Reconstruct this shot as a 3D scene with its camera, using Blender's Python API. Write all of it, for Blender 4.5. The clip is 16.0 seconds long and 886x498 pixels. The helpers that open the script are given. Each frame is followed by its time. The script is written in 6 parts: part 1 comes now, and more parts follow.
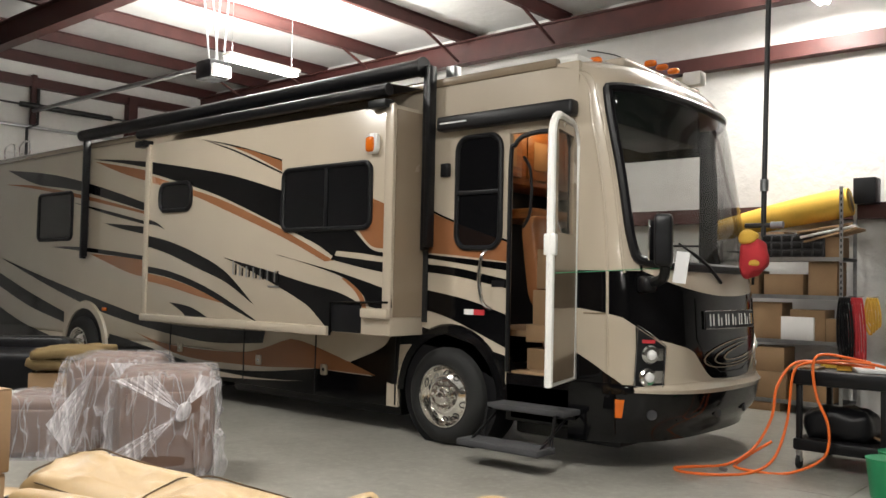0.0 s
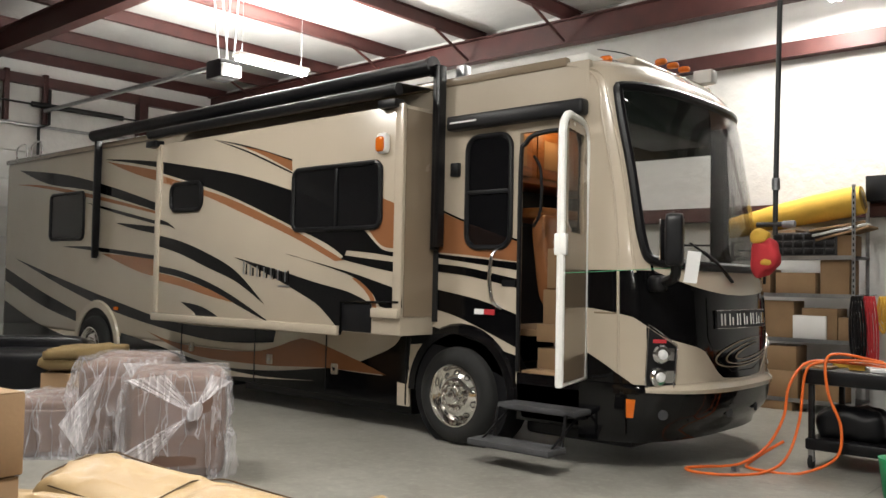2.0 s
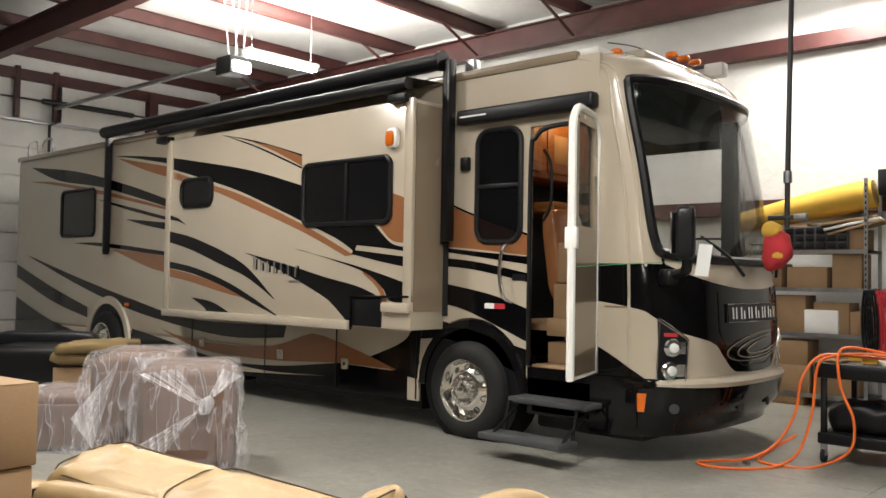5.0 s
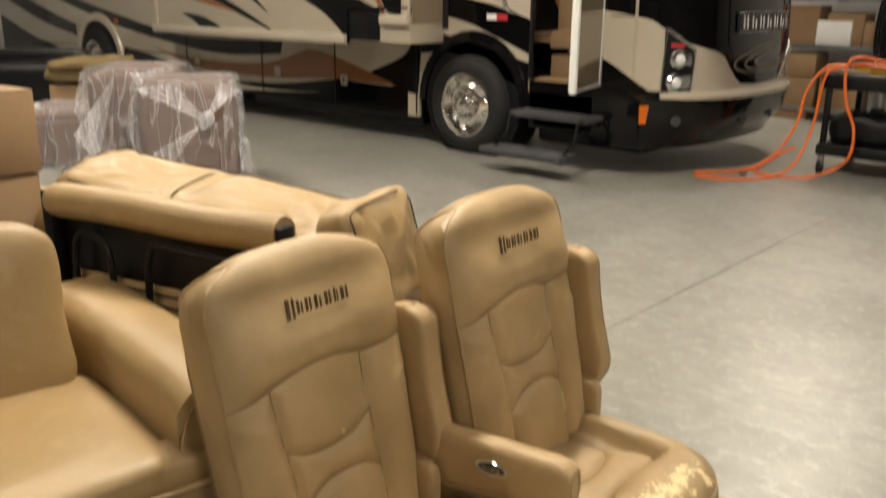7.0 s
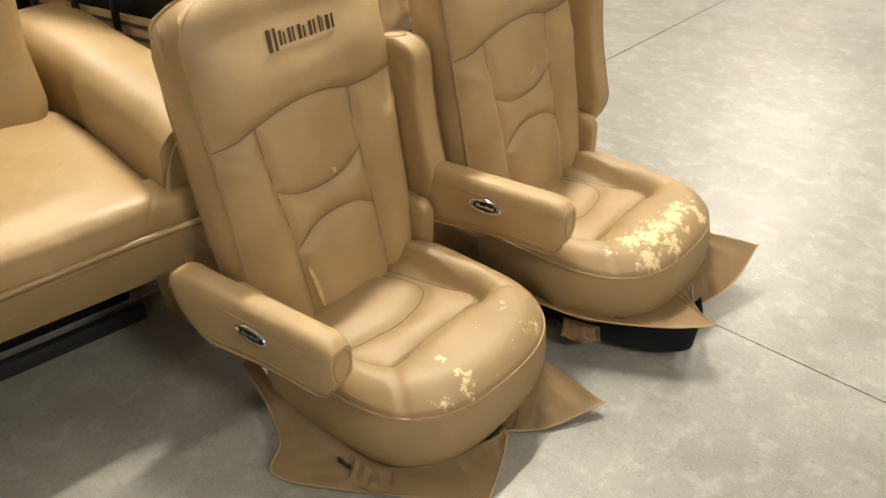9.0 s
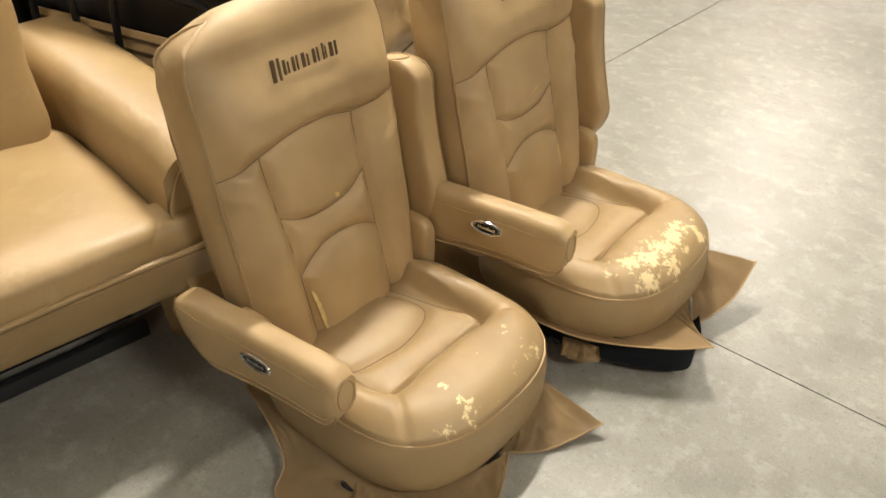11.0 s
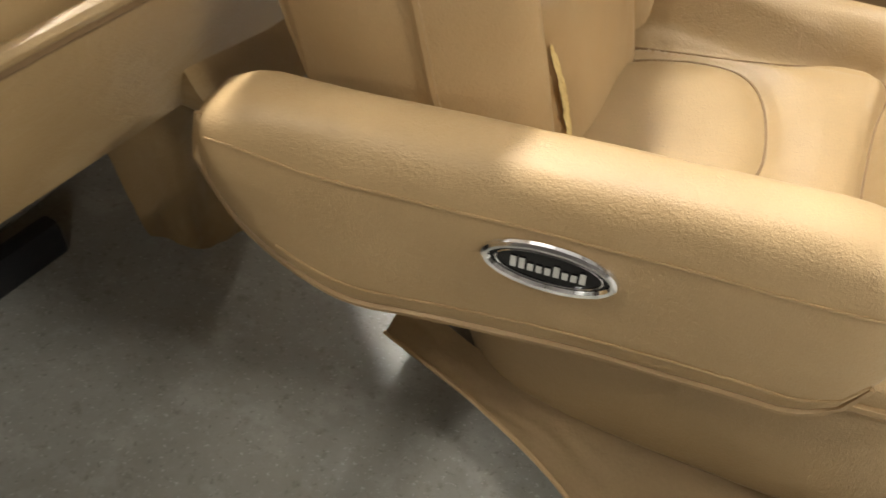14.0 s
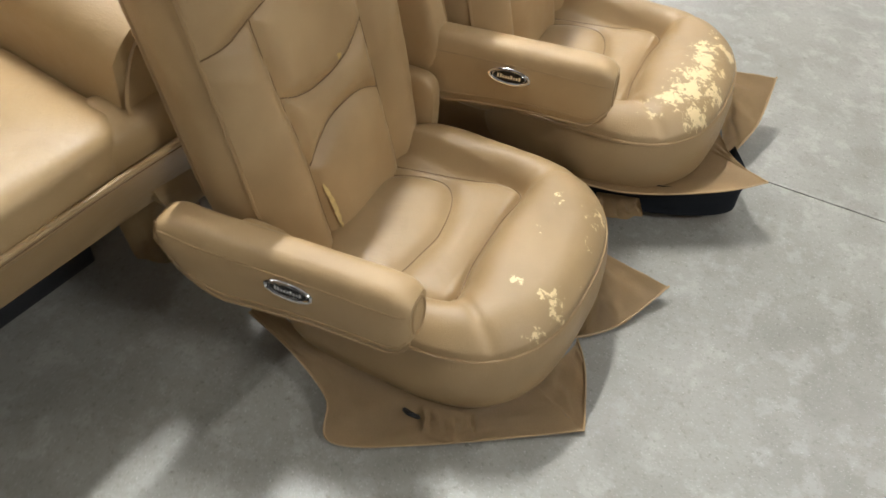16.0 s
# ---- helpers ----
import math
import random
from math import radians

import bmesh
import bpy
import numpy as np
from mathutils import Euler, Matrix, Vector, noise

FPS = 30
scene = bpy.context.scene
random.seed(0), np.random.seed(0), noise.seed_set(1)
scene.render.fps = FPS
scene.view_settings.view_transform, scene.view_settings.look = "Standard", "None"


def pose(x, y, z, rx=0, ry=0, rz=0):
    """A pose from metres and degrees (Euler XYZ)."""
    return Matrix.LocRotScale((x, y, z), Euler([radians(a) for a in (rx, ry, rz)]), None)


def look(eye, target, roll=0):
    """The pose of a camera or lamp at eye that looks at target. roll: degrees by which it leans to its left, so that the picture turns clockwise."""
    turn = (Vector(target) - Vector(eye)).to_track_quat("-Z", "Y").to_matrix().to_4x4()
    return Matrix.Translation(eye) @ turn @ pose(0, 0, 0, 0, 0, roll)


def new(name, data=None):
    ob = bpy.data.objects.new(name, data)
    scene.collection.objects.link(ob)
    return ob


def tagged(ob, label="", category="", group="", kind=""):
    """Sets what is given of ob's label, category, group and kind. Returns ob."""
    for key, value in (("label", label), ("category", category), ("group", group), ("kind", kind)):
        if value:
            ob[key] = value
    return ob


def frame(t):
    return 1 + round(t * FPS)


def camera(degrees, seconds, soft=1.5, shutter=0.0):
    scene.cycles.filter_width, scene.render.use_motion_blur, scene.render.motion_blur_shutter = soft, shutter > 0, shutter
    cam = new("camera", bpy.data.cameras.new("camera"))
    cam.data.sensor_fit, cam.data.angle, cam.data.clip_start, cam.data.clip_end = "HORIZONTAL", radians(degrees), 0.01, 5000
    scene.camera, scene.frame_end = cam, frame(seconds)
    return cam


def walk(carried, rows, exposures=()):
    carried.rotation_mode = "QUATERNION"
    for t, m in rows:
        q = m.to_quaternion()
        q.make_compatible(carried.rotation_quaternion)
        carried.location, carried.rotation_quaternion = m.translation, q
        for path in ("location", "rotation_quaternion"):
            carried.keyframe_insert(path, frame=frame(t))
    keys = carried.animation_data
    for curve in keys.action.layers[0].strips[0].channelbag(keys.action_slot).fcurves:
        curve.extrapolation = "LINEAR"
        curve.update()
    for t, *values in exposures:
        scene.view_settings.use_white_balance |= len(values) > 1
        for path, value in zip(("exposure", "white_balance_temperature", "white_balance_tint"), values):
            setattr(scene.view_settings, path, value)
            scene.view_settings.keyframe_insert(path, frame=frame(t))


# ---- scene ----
cam = camera(54.4, 16.0, shutter=0.5)
PATH = [
    (0, (0.2629, 0.7696, 1.5253), (-1.3957, 2.6911, 1.6256), 1.2),
    (0.5, (0.2603, 0.7506, 1.538), (-1.4021, 2.6683, 1.6358), 1.1),
    (1, (0.2603, 0.7645, 1.538), (-1.4097, 2.6759, 1.632), 1.1),
    (1.5, (0.2413, 0.7455, 1.5443), (-1.4287, 2.6568, 1.6383), 1.2),
    (2, (0.2591, 0.7683, 1.5443), (-1.4211, 2.6708, 1.637), 1.1),
    (2.5, (0.2451, 0.7633, 1.5189), (-1.4364, 2.6645, 1.618), 1.2),
    (3, (0.2565, 0.7683, 1.5189), (-1.4326, 2.6632, 1.6167), 1.1),
    (5.5, (0.24, 0.7683, 1.5164), (-1.4656, 2.6492, 1.5862), 1.0),
    (6, (0.2248, 0.776, 1.5024), (-1.4757, 2.6607, 1.397), 0.9),
    (6.5, (0.2286, 0.7874, 1.4821), (-1.4516, 2.6505, 1.0846), 0.7),
    (7, (0.2235, 0.7976, 1.4478), (-1.4034, 2.6124, 0.729), 0.6),
    (7.5, (0.2184, 0.8179, 1.4173), (-1.3259, 2.5502, 0.3861), 0.6),
    (8, (0.2146, 0.8382, 1.3691), (-1.2738, 2.5171, 0.1803), 0.5),
    (8.5, (0.1727, 0.842, 1.3818), (-1.2319, 2.4841, 0.047), 1.1),
    (10.8, (0.108, 0.8801, 1.5138), (-1.2103, 2.4524, 0.0178), 1.7),
    (11, (0.0991, 0.8712, 1.505), (-1.2268, 2.4625, 0.0343), 1.8),
    (11.5, (0.0013, 0.823, 1.4287), (-1.331, 2.4409, -0.0051), 1.8),
    (12, (-0.2083, 0.7899, 1.3335), (-1.5253, 2.3978, -0.127), 1.9),
    (12.5, (-0.4648, 0.9258, 1.1989), (-1.7297, 2.5095, -0.3315), 1.3),
    (13, (-0.6718, 1.0046, 1.0211), (-1.7882, 2.6124, -0.5982), 1.3),
    (13.5, (-0.8369, 1.1062, 0.8293), (-1.745, 2.7546, -0.8763), 1.6),
    (14, (-0.9106, 1.2548, 0.6744), (-1.6713, 2.8981, -1.1062), 1.5),
    (14.5, (-0.9017, 1.2738, 0.6655), (-1.5799, 2.9108, -1.1532), 2.2),
    (15, (-0.7798, 1.1633, 0.8928), (-1.4199, 2.7965, -0.9436), 3.2),
    (15.5, (-0.5906, 1.0122, 1.1989), (-1.2027, 2.6556, -0.6388), 4.2),
    (16, (-0.4166, 0.9233, 1.3284), (-1.1671, 2.5171, -0.5017), 3.7),
]
walk(cam, [(t, look(eye, target, roll)) for t, eye, target, roll in PATH],
     exposures=((0, 0.0, 6400, 10), (5.5, 0.16, 6500, 10), (6, 0.32, 6700, 10), (6.5, 0.20, 6950, 10), (7, 0.02, 7200, 10), (8, 0.34, 7100, 10), (11, 0.40, 7000, 10), (12.5, 0.40, 6850, 10), (13.3, 0.54, 6600, 10), (14, 0.82, 6500, 10), (14.5, 0.74, 6450, 10), (15.2, 0.50, 6300, 10), (16, 0.22, 6000, 10)))

# ---- world and light ----
world = bpy.data.worlds.new("world")
scene.world = world
world.use_nodes = True
world.node_tree.nodes["Background"].inputs[0].default_value = (0.9, 0.95, 1.0, 1)
world.node_tree.nodes["Background"].inputs[1].default_value = 0.01
scene.view_settings.exposure = 0.0


# ---- materials ----
def mat(name, col, rough=0.5, metal=0.0, var=0.12, scale=6.0, bump=0.15, fine=120.0, col2=None, stretch=None, coat=0.0, spec=0.5, wrinkle=0.0, dist=0.004, grain=0.0):
    m = bpy.data.materials.new(name)
    m.use_nodes = True
    nt = m.node_tree
    p = nt.nodes["Principled BSDF"]
    tc = nt.nodes.new("ShaderNodeTexCoord")
    mp = nt.nodes.new("ShaderNodeMapping")
    nt.links.new(tc.outputs["Object"], mp.inputs[0])
    if stretch:
        mp.inputs["Scale"].default_value = stretch
    n1 = nt.nodes.new("ShaderNodeTexNoise")
    n1.inputs["Scale"].default_value = scale
    n1.inputs["Detail"].default_value = 6
    n2 = nt.nodes.new("ShaderNodeTexNoise")
    n2.inputs["Scale"].default_value = fine
    n2.inputs["Detail"].default_value = 3
    for n in (n1, n2):
        nt.links.new(mp.outputs[0], n.inputs["Vector"])
    r = nt.nodes.new("ShaderNodeValToRGB")
    c2 = col2 or tuple(c * (1 - 2 * var) for c in col)
    r.color_ramp.elements[0].position, r.color_ramp.elements[1].position = 0.32, 0.68
    r.color_ramp.elements[0].color = (*c2, 1)
    r.color_ramp.elements[1].color = (*col, 1)
    nt.links.new(n1.outputs["Fac"], r.inputs[0])
    mx = nt.nodes.new("ShaderNodeMix")
    mx.data_type, mx.blend_type = "RGBA", "MULTIPLY"
    mx.inputs["Factor"].default_value = min(1.0, var * 1.5)
    nt.links.new(r.outputs[0], mx.inputs["A"])
    nt.links.new(n2.outputs["Fac"], mx.inputs["B"])
    nt.links.new(mx.outputs["Result"], p.inputs["Base Color"])
    p.inputs["Metallic"].default_value = metal
    p.inputs["Specular IOR Level"].default_value = spec
    p.inputs["Coat Weight"].default_value = coat
    p.inputs["Coat Roughness"].default_value = 0.05
    ra = nt.nodes.new("ShaderNodeMapRange")
    ra.inputs["To Min"].default_value, ra.inputs["To Max"].default_value = max(0.0, rough - 0.08), min(1.0, rough + 0.08)
    nt.links.new(n1.outputs["Fac"], ra.inputs[0])
    nt.links.new(ra.outputs[0], p.inputs["Roughness"])
    if bump:
        b = nt.nodes.new("ShaderNodeBump")
        b.inputs["Strength"].default_value = bump
        b.inputs["Distance"].default_value = dist
        nt.links.new(n2.outputs["Fac"], b.inputs["Height"])
        if wrinkle:
            n3 = nt.nodes.new("ShaderNodeTexNoise")
            n3.inputs["Scale"].default_value = 13
            n3.inputs["Detail"].default_value = 5
            n3.inputs["Distortion"].default_value = 0.4
            nt.links.new(mp.outputs[0], n3.inputs["Vector"])
            b3 = nt.nodes.new("ShaderNodeBump")
            b3.inputs["Strength"].default_value = wrinkle
            b3.inputs["Distance"].default_value = 0.012
            nt.links.new(n3.outputs["Fac"], b3.inputs["Height"])
            nt.links.new(b3.outputs[0], b.inputs["Normal"])
        if grain:
            vo = nt.nodes.new("ShaderNodeTexVoronoi")
            vo.feature = "SMOOTH_F1"
            vo.inputs["Scale"].default_value = grain
            wr = nt.nodes.new("ShaderNodeMix")
            wr.data_type = "VECTOR"
            wr.inputs["Factor"].default_value = 0.006
            nt.links.new(mp.outputs[0], wr.inputs["A"])
            nt.links.new(n2.outputs["Color"], wr.inputs["B"])
            nt.links.new(wr.outputs["Result"], vo.inputs["Vector"])
            b4 = nt.nodes.new("ShaderNodeBump")
            b4.invert = True
            b4.inputs["Strength"].default_value = 0.55
            b4.inputs["Distance"].default_value = 0.0006
            nt.links.new(vo.outputs["Distance"], b4.inputs["Height"])
            nt.links.new(b.outputs[0], b4.inputs["Normal"])
            b = b4
        nt.links.new(b.outputs[0], p.inputs["Normal"])
    return m


def glow(name, col, strength):
    m = bpy.data.materials.new(name)
    m.use_nodes = True
    p = m.node_tree.nodes["Principled BSDF"]
    p.inputs["Base Color"].default_value = (*col, 1)
    p.inputs["Emission Color"].default_value = (*col, 1)
    p.inputs["Emission Strength"].default_value = strength
    return m


def glass(name, col, rough=0.02, alpha=0.5):
    """Tinted sheet: part clear, part glossy dark."""
    m = bpy.data.materials.new(name)
    m.use_nodes = True
    nt = m.node_tree
    p = nt.nodes["Principled BSDF"]
    p.inputs["Base Color"].default_value = (*col, 1)
    p.inputs["Roughness"].default_value = rough
    p.inputs["Specular IOR Level"].default_value = 0.45
    p.inputs["Alpha"].default_value = alpha
    return m


def scuffed(name):
    """Pale leather with rubbed, lighter patches."""
    m = mat(name, (0.42, 0.285, 0.133), 0.38, var=0.09, scale=5, fine=420, bump=0.3, dist=0.0015, wrinkle=0.30, col2=(0.37, 0.245, 0.11), grain=520)
    nt = m.node_tree
    p = nt.nodes["Principled BSDF"]
    tc = [n for n in nt.nodes if n.type == "TEX_COORD"][0]
    n = nt.nodes.new("ShaderNodeTexNoise")
    n.inputs["Scale"].default_value, n.inputs["Detail"].default_value, n.inputs["Roughness"].default_value, n.inputs["Distortion"].default_value = 7.0, 9, 0.7, 0.8
    nt.links.new(tc.outputs["Object"], n.inputs["Vector"])
    r = nt.nodes.new("ShaderNodeMapRange")
    r.inputs["From Min"].default_value, r.inputs["From Max"].default_value = 0.56, 0.80
    r.inputs["To Min"].default_value, r.inputs["To Max"].default_value = 0.0, 0.35
    nt.links.new(n.outputs["Fac"], r.inputs[0])
    mx = nt.nodes.new("ShaderNodeMix")
    mx.data_type = "RGBA"
    nt.links.new(r.outputs[0], mx.inputs["Factor"])
    nt.links.new(p.inputs["Base Color"].links[0].from_socket, mx.inputs["A"])
    mx.inputs["B"].default_value = (0.62, 0.50, 0.31, 1)
    nt.links.new(mx.outputs["Result"], p.inputs["Base Color"])
    return m


M_WALL = mat("wall_insulation", (0.80, 0.79, 0.77), 0.45, var=0.04, scale=1.5, bump=0.5, fine=7, dist=0.03)
M_WALL_UNSEEN = mat("unseen_wall_darkened", (0.11, 0.10, 0.09), 0.7, var=0.1, scale=1.0)
M_CEIL = mat("ceiling_insulation", (0.66, 0.66, 0.65), 0.6, var=0.05, scale=1.2, bump=0.4, fine=5, dist=0.03)
M_STEEL = mat("red_oxide_steel", (0.085, 0.025, 0.022), 0.5, var=0.15, scale=4)
M_BLACKPIPE = mat("black_pipe", (0.02, 0.02, 0.022), 0.45)
M_GALV = mat("galvanised_steel", (0.45, 0.46, 0.47), 0.35, metal=0.9, scale=14)
M_CREAM = mat("cream_coach_paint", (0.50, 0.43, 0.34), 0.22, var=0.03, scale=1.0, bump=0.0, coat=0.7)
M_CREAMD = mat("bronze_and_shaded_cream_paint", (0.26, 0.20, 0.14), 0.25, var=0.04, scale=1.0, bump=0.0, coat=0.7)
M_BLACK = mat("black_coach_paint", (0.003, 0.003, 0.0036), 0.09, var=0.05, bump=0.0, coat=0.0, spec=0.35)
M_COPPER = mat("copper_coach_paint", (0.29, 0.12, 0.05), 0.25, var=0.05, scale=1.0, bump=0.0, coat=0.6)
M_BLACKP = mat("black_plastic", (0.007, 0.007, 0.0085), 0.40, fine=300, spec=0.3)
M_RUBBER = mat("tyre_rubber", (0.010, 0.010, 0.010), 0.8, fine=200, bump=0.3)
M_CHROME = mat("chrome", (0.85, 0.85, 0.86), 0.12, metal=1.0, var=0.02, bump=0.0)
M_ALU = mat("polished_aluminium", (0.90, 0.88, 0.84), 0.13, metal=1.0, var=0.03, scale=20, bump=0.0)
M_WHITE = mat("white_frame", (0.82, 0.81, 0.78), 0.35, var=0.03)
M_GLASS = glass("dark_window_glass", (0.006, 0.006, 0.007), 0.03, 0.85)
M_WIND = glass("windshield_glass", (0.010, 0.014, 0.012), 0.02, 0.30)
M_WOOD = mat("honey_wood", (0.35, 0.14, 0.04), 0.4, var=0.2, scale=5, stretch=(1, 1, 6))
M_CARD = mat("cardboard", (0.34, 0.215, 0.115), 0.85, var=0.08, scale=3, fine=60)
M_LEATHER = mat("tan_leather", (0.50, 0.345, 0.172), 0.44, var=0.08, scale=5.5, fine=620, bump=0.22, dist=0.0015, wrinkle=0.20, col2=(0.39, 0.26, 0.122), grain=520)
M_LEATHERL = scuffed("pale_tan_leather")
M_THREAD = mat("tan_thread", (0.20, 0.12, 0.05), 0.7, var=0.05)
M_PIPING = mat("leather_piping", (0.40, 0.265, 0.125), 0.5, var=0.05)
M_FOAM = mat("exposed_foam", (0.78, 0.58, 0.24), 0.9, var=0.1, scale=60, fine=200, bump=0.6)
M_DARKSEAM = mat("dark_stitch", (0.10, 0.06, 0.025), 0.8)
M_SKIRT = mat("tan_skirt_cloth", (0.44, 0.295, 0.14), 0.6, var=0.1, scale=8, fine=300, bump=0.3, dist=0.002)
M_NAVY = mat("navy_cloth", (0.018, 0.022, 0.03), 0.9, fine=200)
M_KHAKI = mat("khaki_fabric", (0.20, 0.135, 0.055), 0.9, var=0.1, fine=300, bump=0.4)
M_BROWN = mat("brown_upholstery", (0.16, 0.092, 0.066), 0.7, var=0.1, fine=200)
M_ORANGE = mat("orange_rubber", (0.85, 0.16, 0.02), 0.45, var=0.05)
M_YELLOW = mat("yellow_foam", (0.72, 0.44, 0.06), 0.8, var=0.06, fine=50)
M_RED = mat("red_cloth", (0.55, 0.03, 0.04), 0.8)
M_GREEN = mat("green_plastic", (0.02, 0.30, 0.12), 0.4)
M_AMBER = mat("amber_lens", (0.80, 0.17, 0.01), 0.2, bump=0.0)
M_PAPER = mat("white_paper", (0.8, 0.8, 0.8), 0.8, var=0.03)
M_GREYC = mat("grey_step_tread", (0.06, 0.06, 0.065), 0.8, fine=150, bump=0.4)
M_TUBE = glow("lit_tube", (1.0, 0.97, 0.90), 40.0)
M_INLAMP = glow("cabin_lamp", (1.0, 0.62, 0.28), 6.0)


def concrete():
    """Sealed slab: broad stains, blotches, pits and scuffs."""
    m = mat("sealed_concrete", (0.33, 0.32, 0.285), 0.36, var=0.10, scale=1.4, bump=0.22, fine=90, col2=(0.27, 0.26, 0.23), spec=0.5, dist=0.002)
    nt = m.node_tree
    p = nt.nodes["Principled BSDF"]
    tc = [n for n in nt.nodes if n.type == "TEX_COORD"][0]
    src = p.inputs["Base Color"].links[0].from_socket
    for sc, lo, hi, amt, det, tone in ((7.0, 0.46, 0.60, 0.26, 12, (0.13, 0.12, 0.10, 1)), (0.8, 0.42, 0.62, 0.42, 9, (0.13, 0.12, 0.095, 1)), (16.0, 0.52, 0.62, 0.22, 12, (0.50, 0.49, 0.45, 1)), (55.0, 0.58, 0.66, 0.40, 6, (0.12, 0.11, 0.09, 1)), (130.0, 0.60, 0.66, 0.45, 4, (0.10, 0.09, 0.075, 1)), (210.0, 0.62, 0.68, 0.40, 2, (0.55, 0.54, 0.50, 1))):
        n = nt.nodes.new("ShaderNodeTexNoise")
        n.inputs["Scale"].default_value, n.inputs["Detail"].default_value, n.inputs["Roughness"].default_value = sc, det, 0.65
        nt.links.new(tc.outputs["Object"], n.inputs["Vector"])
        r = nt.nodes.new("ShaderNodeMapRange")
        r.inputs["From Min"].default_value, r.inputs["From Max"].default_value = lo, hi
        r.inputs["To Min"].default_value, r.inputs["To Max"].default_value = 0.0, amt
        nt.links.new(n.outputs["Fac"], r.inputs[0])
        mx = nt.nodes.new("ShaderNodeMix")
        mx.data_type = "RGBA"
        nt.links.new(r.outputs[0], mx.inputs["Factor"])
        nt.links.new(src, mx.inputs["A"])
        mx.inputs["B"].default_value = tone
        src = mx.outputs["Result"]
    nt.links.new(src, p.inputs["Base Color"])
    return m


M_FLOOR = concrete()


# ---- mesh helpers ----
def part(name, bm, material, parent=None, label="", smooth=True):
    me = bpy.data.meshes.new(name)
    bmesh.ops.recalc_face_normals(bm, faces=bm.faces)
    bm.to_mesh(me)
    bm.free()
    me.materials.append(material)
    if smooth:
        for p in me.polygons:
            p.use_smooth = True
        me.set_sharp_from_angle(angle=radians(38))
    ob = new(name, me)
    if parent:
        ob.parent = parent
    if label:
        tagged(ob, label)
    return ob


def root(name, m, label, category, group="", kind=""):
    ob = new(name)
    ob.empty_display_size = 0.1
    ob.matrix_world = m
    return tagged(ob, label, category, group, kind)


def box(x0, x1, y0, y1, z0, z1, bevel=0.0, seg=2, bm=None):
    b = bm or bmesh.new()
    r = bmesh.ops.create_cube(b, size=1)
    vs = r["verts"]
    for v in vs:
        v.co = Vector(((x0 + x1) / 2 + v.co.x * (x1 - x0), (y0 + y1) / 2 + v.co.y * (y1 - y0), (z0 + z1) / 2 + v.co.z * (z1 - z0)))
    if bevel:
        es = list({e for v in vs for e in v.link_edges})
        bmesh.ops.bevel(b, geom=es, offset=bevel, segments=seg, affect="EDGES", profile=0.5)
    return b


def tube(points, r, n=10, bm=None, closed=False, caps=True):
    """A round tube along points; r a number or one per point."""
    b = bm or bmesh.new()
    pts = [Vector(p) for p in points]
    k = len(pts)
    rs = r if hasattr(r, "__len__") else [r] * k
    rings, up = [], None
    for i, p in enumerate(pts):
        a = pts[(i - 1) % k] if (closed or i) else p
        c = pts[(i + 1) % k] if (closed or i < k - 1) else p
        d = (c - a).normalized()
        if up is None:
            up = d.orthogonal().normalized()
        up = (up - d * up.dot(d)).normalized()
        s = d.cross(up)
        rings.append([b.verts.new(p + rs[i] * (math.cos(2 * math.pi * j / n) * up + math.sin(2 * math.pi * j / n) * s)) for j in range(n)])
    for i in range(k if closed else k - 1):
        q, w = rings[i], rings[(i + 1) % k]
        for j in range(n):
            b.faces.new((q[j], q[(j + 1) % n], w[(j + 1) % n], w[j]))
    if caps and not closed:
        b.faces.new(rings[0][::-1])
        b.faces.new(rings[-1])
    return b


def spline(ctrl, n=8, closed=False):
    """Points along a Catmull-Rom curve through ctrl."""
    c = [Vector(p) for p in ctrl]
    k = len(c)
    out = []
    for i in range(k if closed else k - 1):
        if closed:
            a, b_, d, e = c[i - 1], c[i], c[(i + 1) % k], c[(i + 2) % k]
        else:
            a, b_, d, e = c[max(i - 1, 0)], c[i], c[i + 1], c[min(i + 2, k - 1)]
        for j in range(n):
            t = j / n
            out.append(0.5 * ((2 * b_) + (d - a) * t + (2 * a - 5 * b_ + 4 * d - e) * t * t + (3 * b_ - a - 3 * d + e) * t ** 3))
    if not closed:
        out.append(c[-1].copy())
    return out


def loft(rings, bm=None, caps=True, closed=True):
    """Skin between equal rings of points."""
    b = bm or bmesh.new()
    vr = [[b.verts.new(p) for p in r] for r in rings]
    n = len(vr[0])
    for q, w in zip(vr, vr[1:]):
        for j in range(n if closed else n - 1):
            b.faces.new((q[j], q[(j + 1) % n], w[(j + 1) % n], w[j]))
    if caps and closed:
        b.faces.new(vr[0][::-1])
        b.faces.new(vr[-1])
    return b


def lathe(x, z, prof, n=40):
    """Turned about a cross axis through (x, z): prof is a list of (y, radius)."""
    return loft([[(x + r * math.cos(2 * math.pi * j / n), y, z + r * math.sin(2 * math.pi * j / n)) for j in range(n)] for y, r in prof], caps=False)


def slab(outline, normal, thick, bm=None):
    """A flat plate: outline of 3D points, thickened along normal."""
    b = bm or bmesh.new()
    nv = Vector(normal).normalized() * thick
    a = [b.verts.new(Vector(p)) for p in outline]
    c = [b.verts.new(Vector(p) + nv) for p in outline]
    b.faces.new(a)
    b.faces.new(c[::-1])
    k = len(a)
    for i in range(k):
        b.faces.new((a[i], c[i], c[(i + 1) % k], a[(i + 1) % k]))
    return b


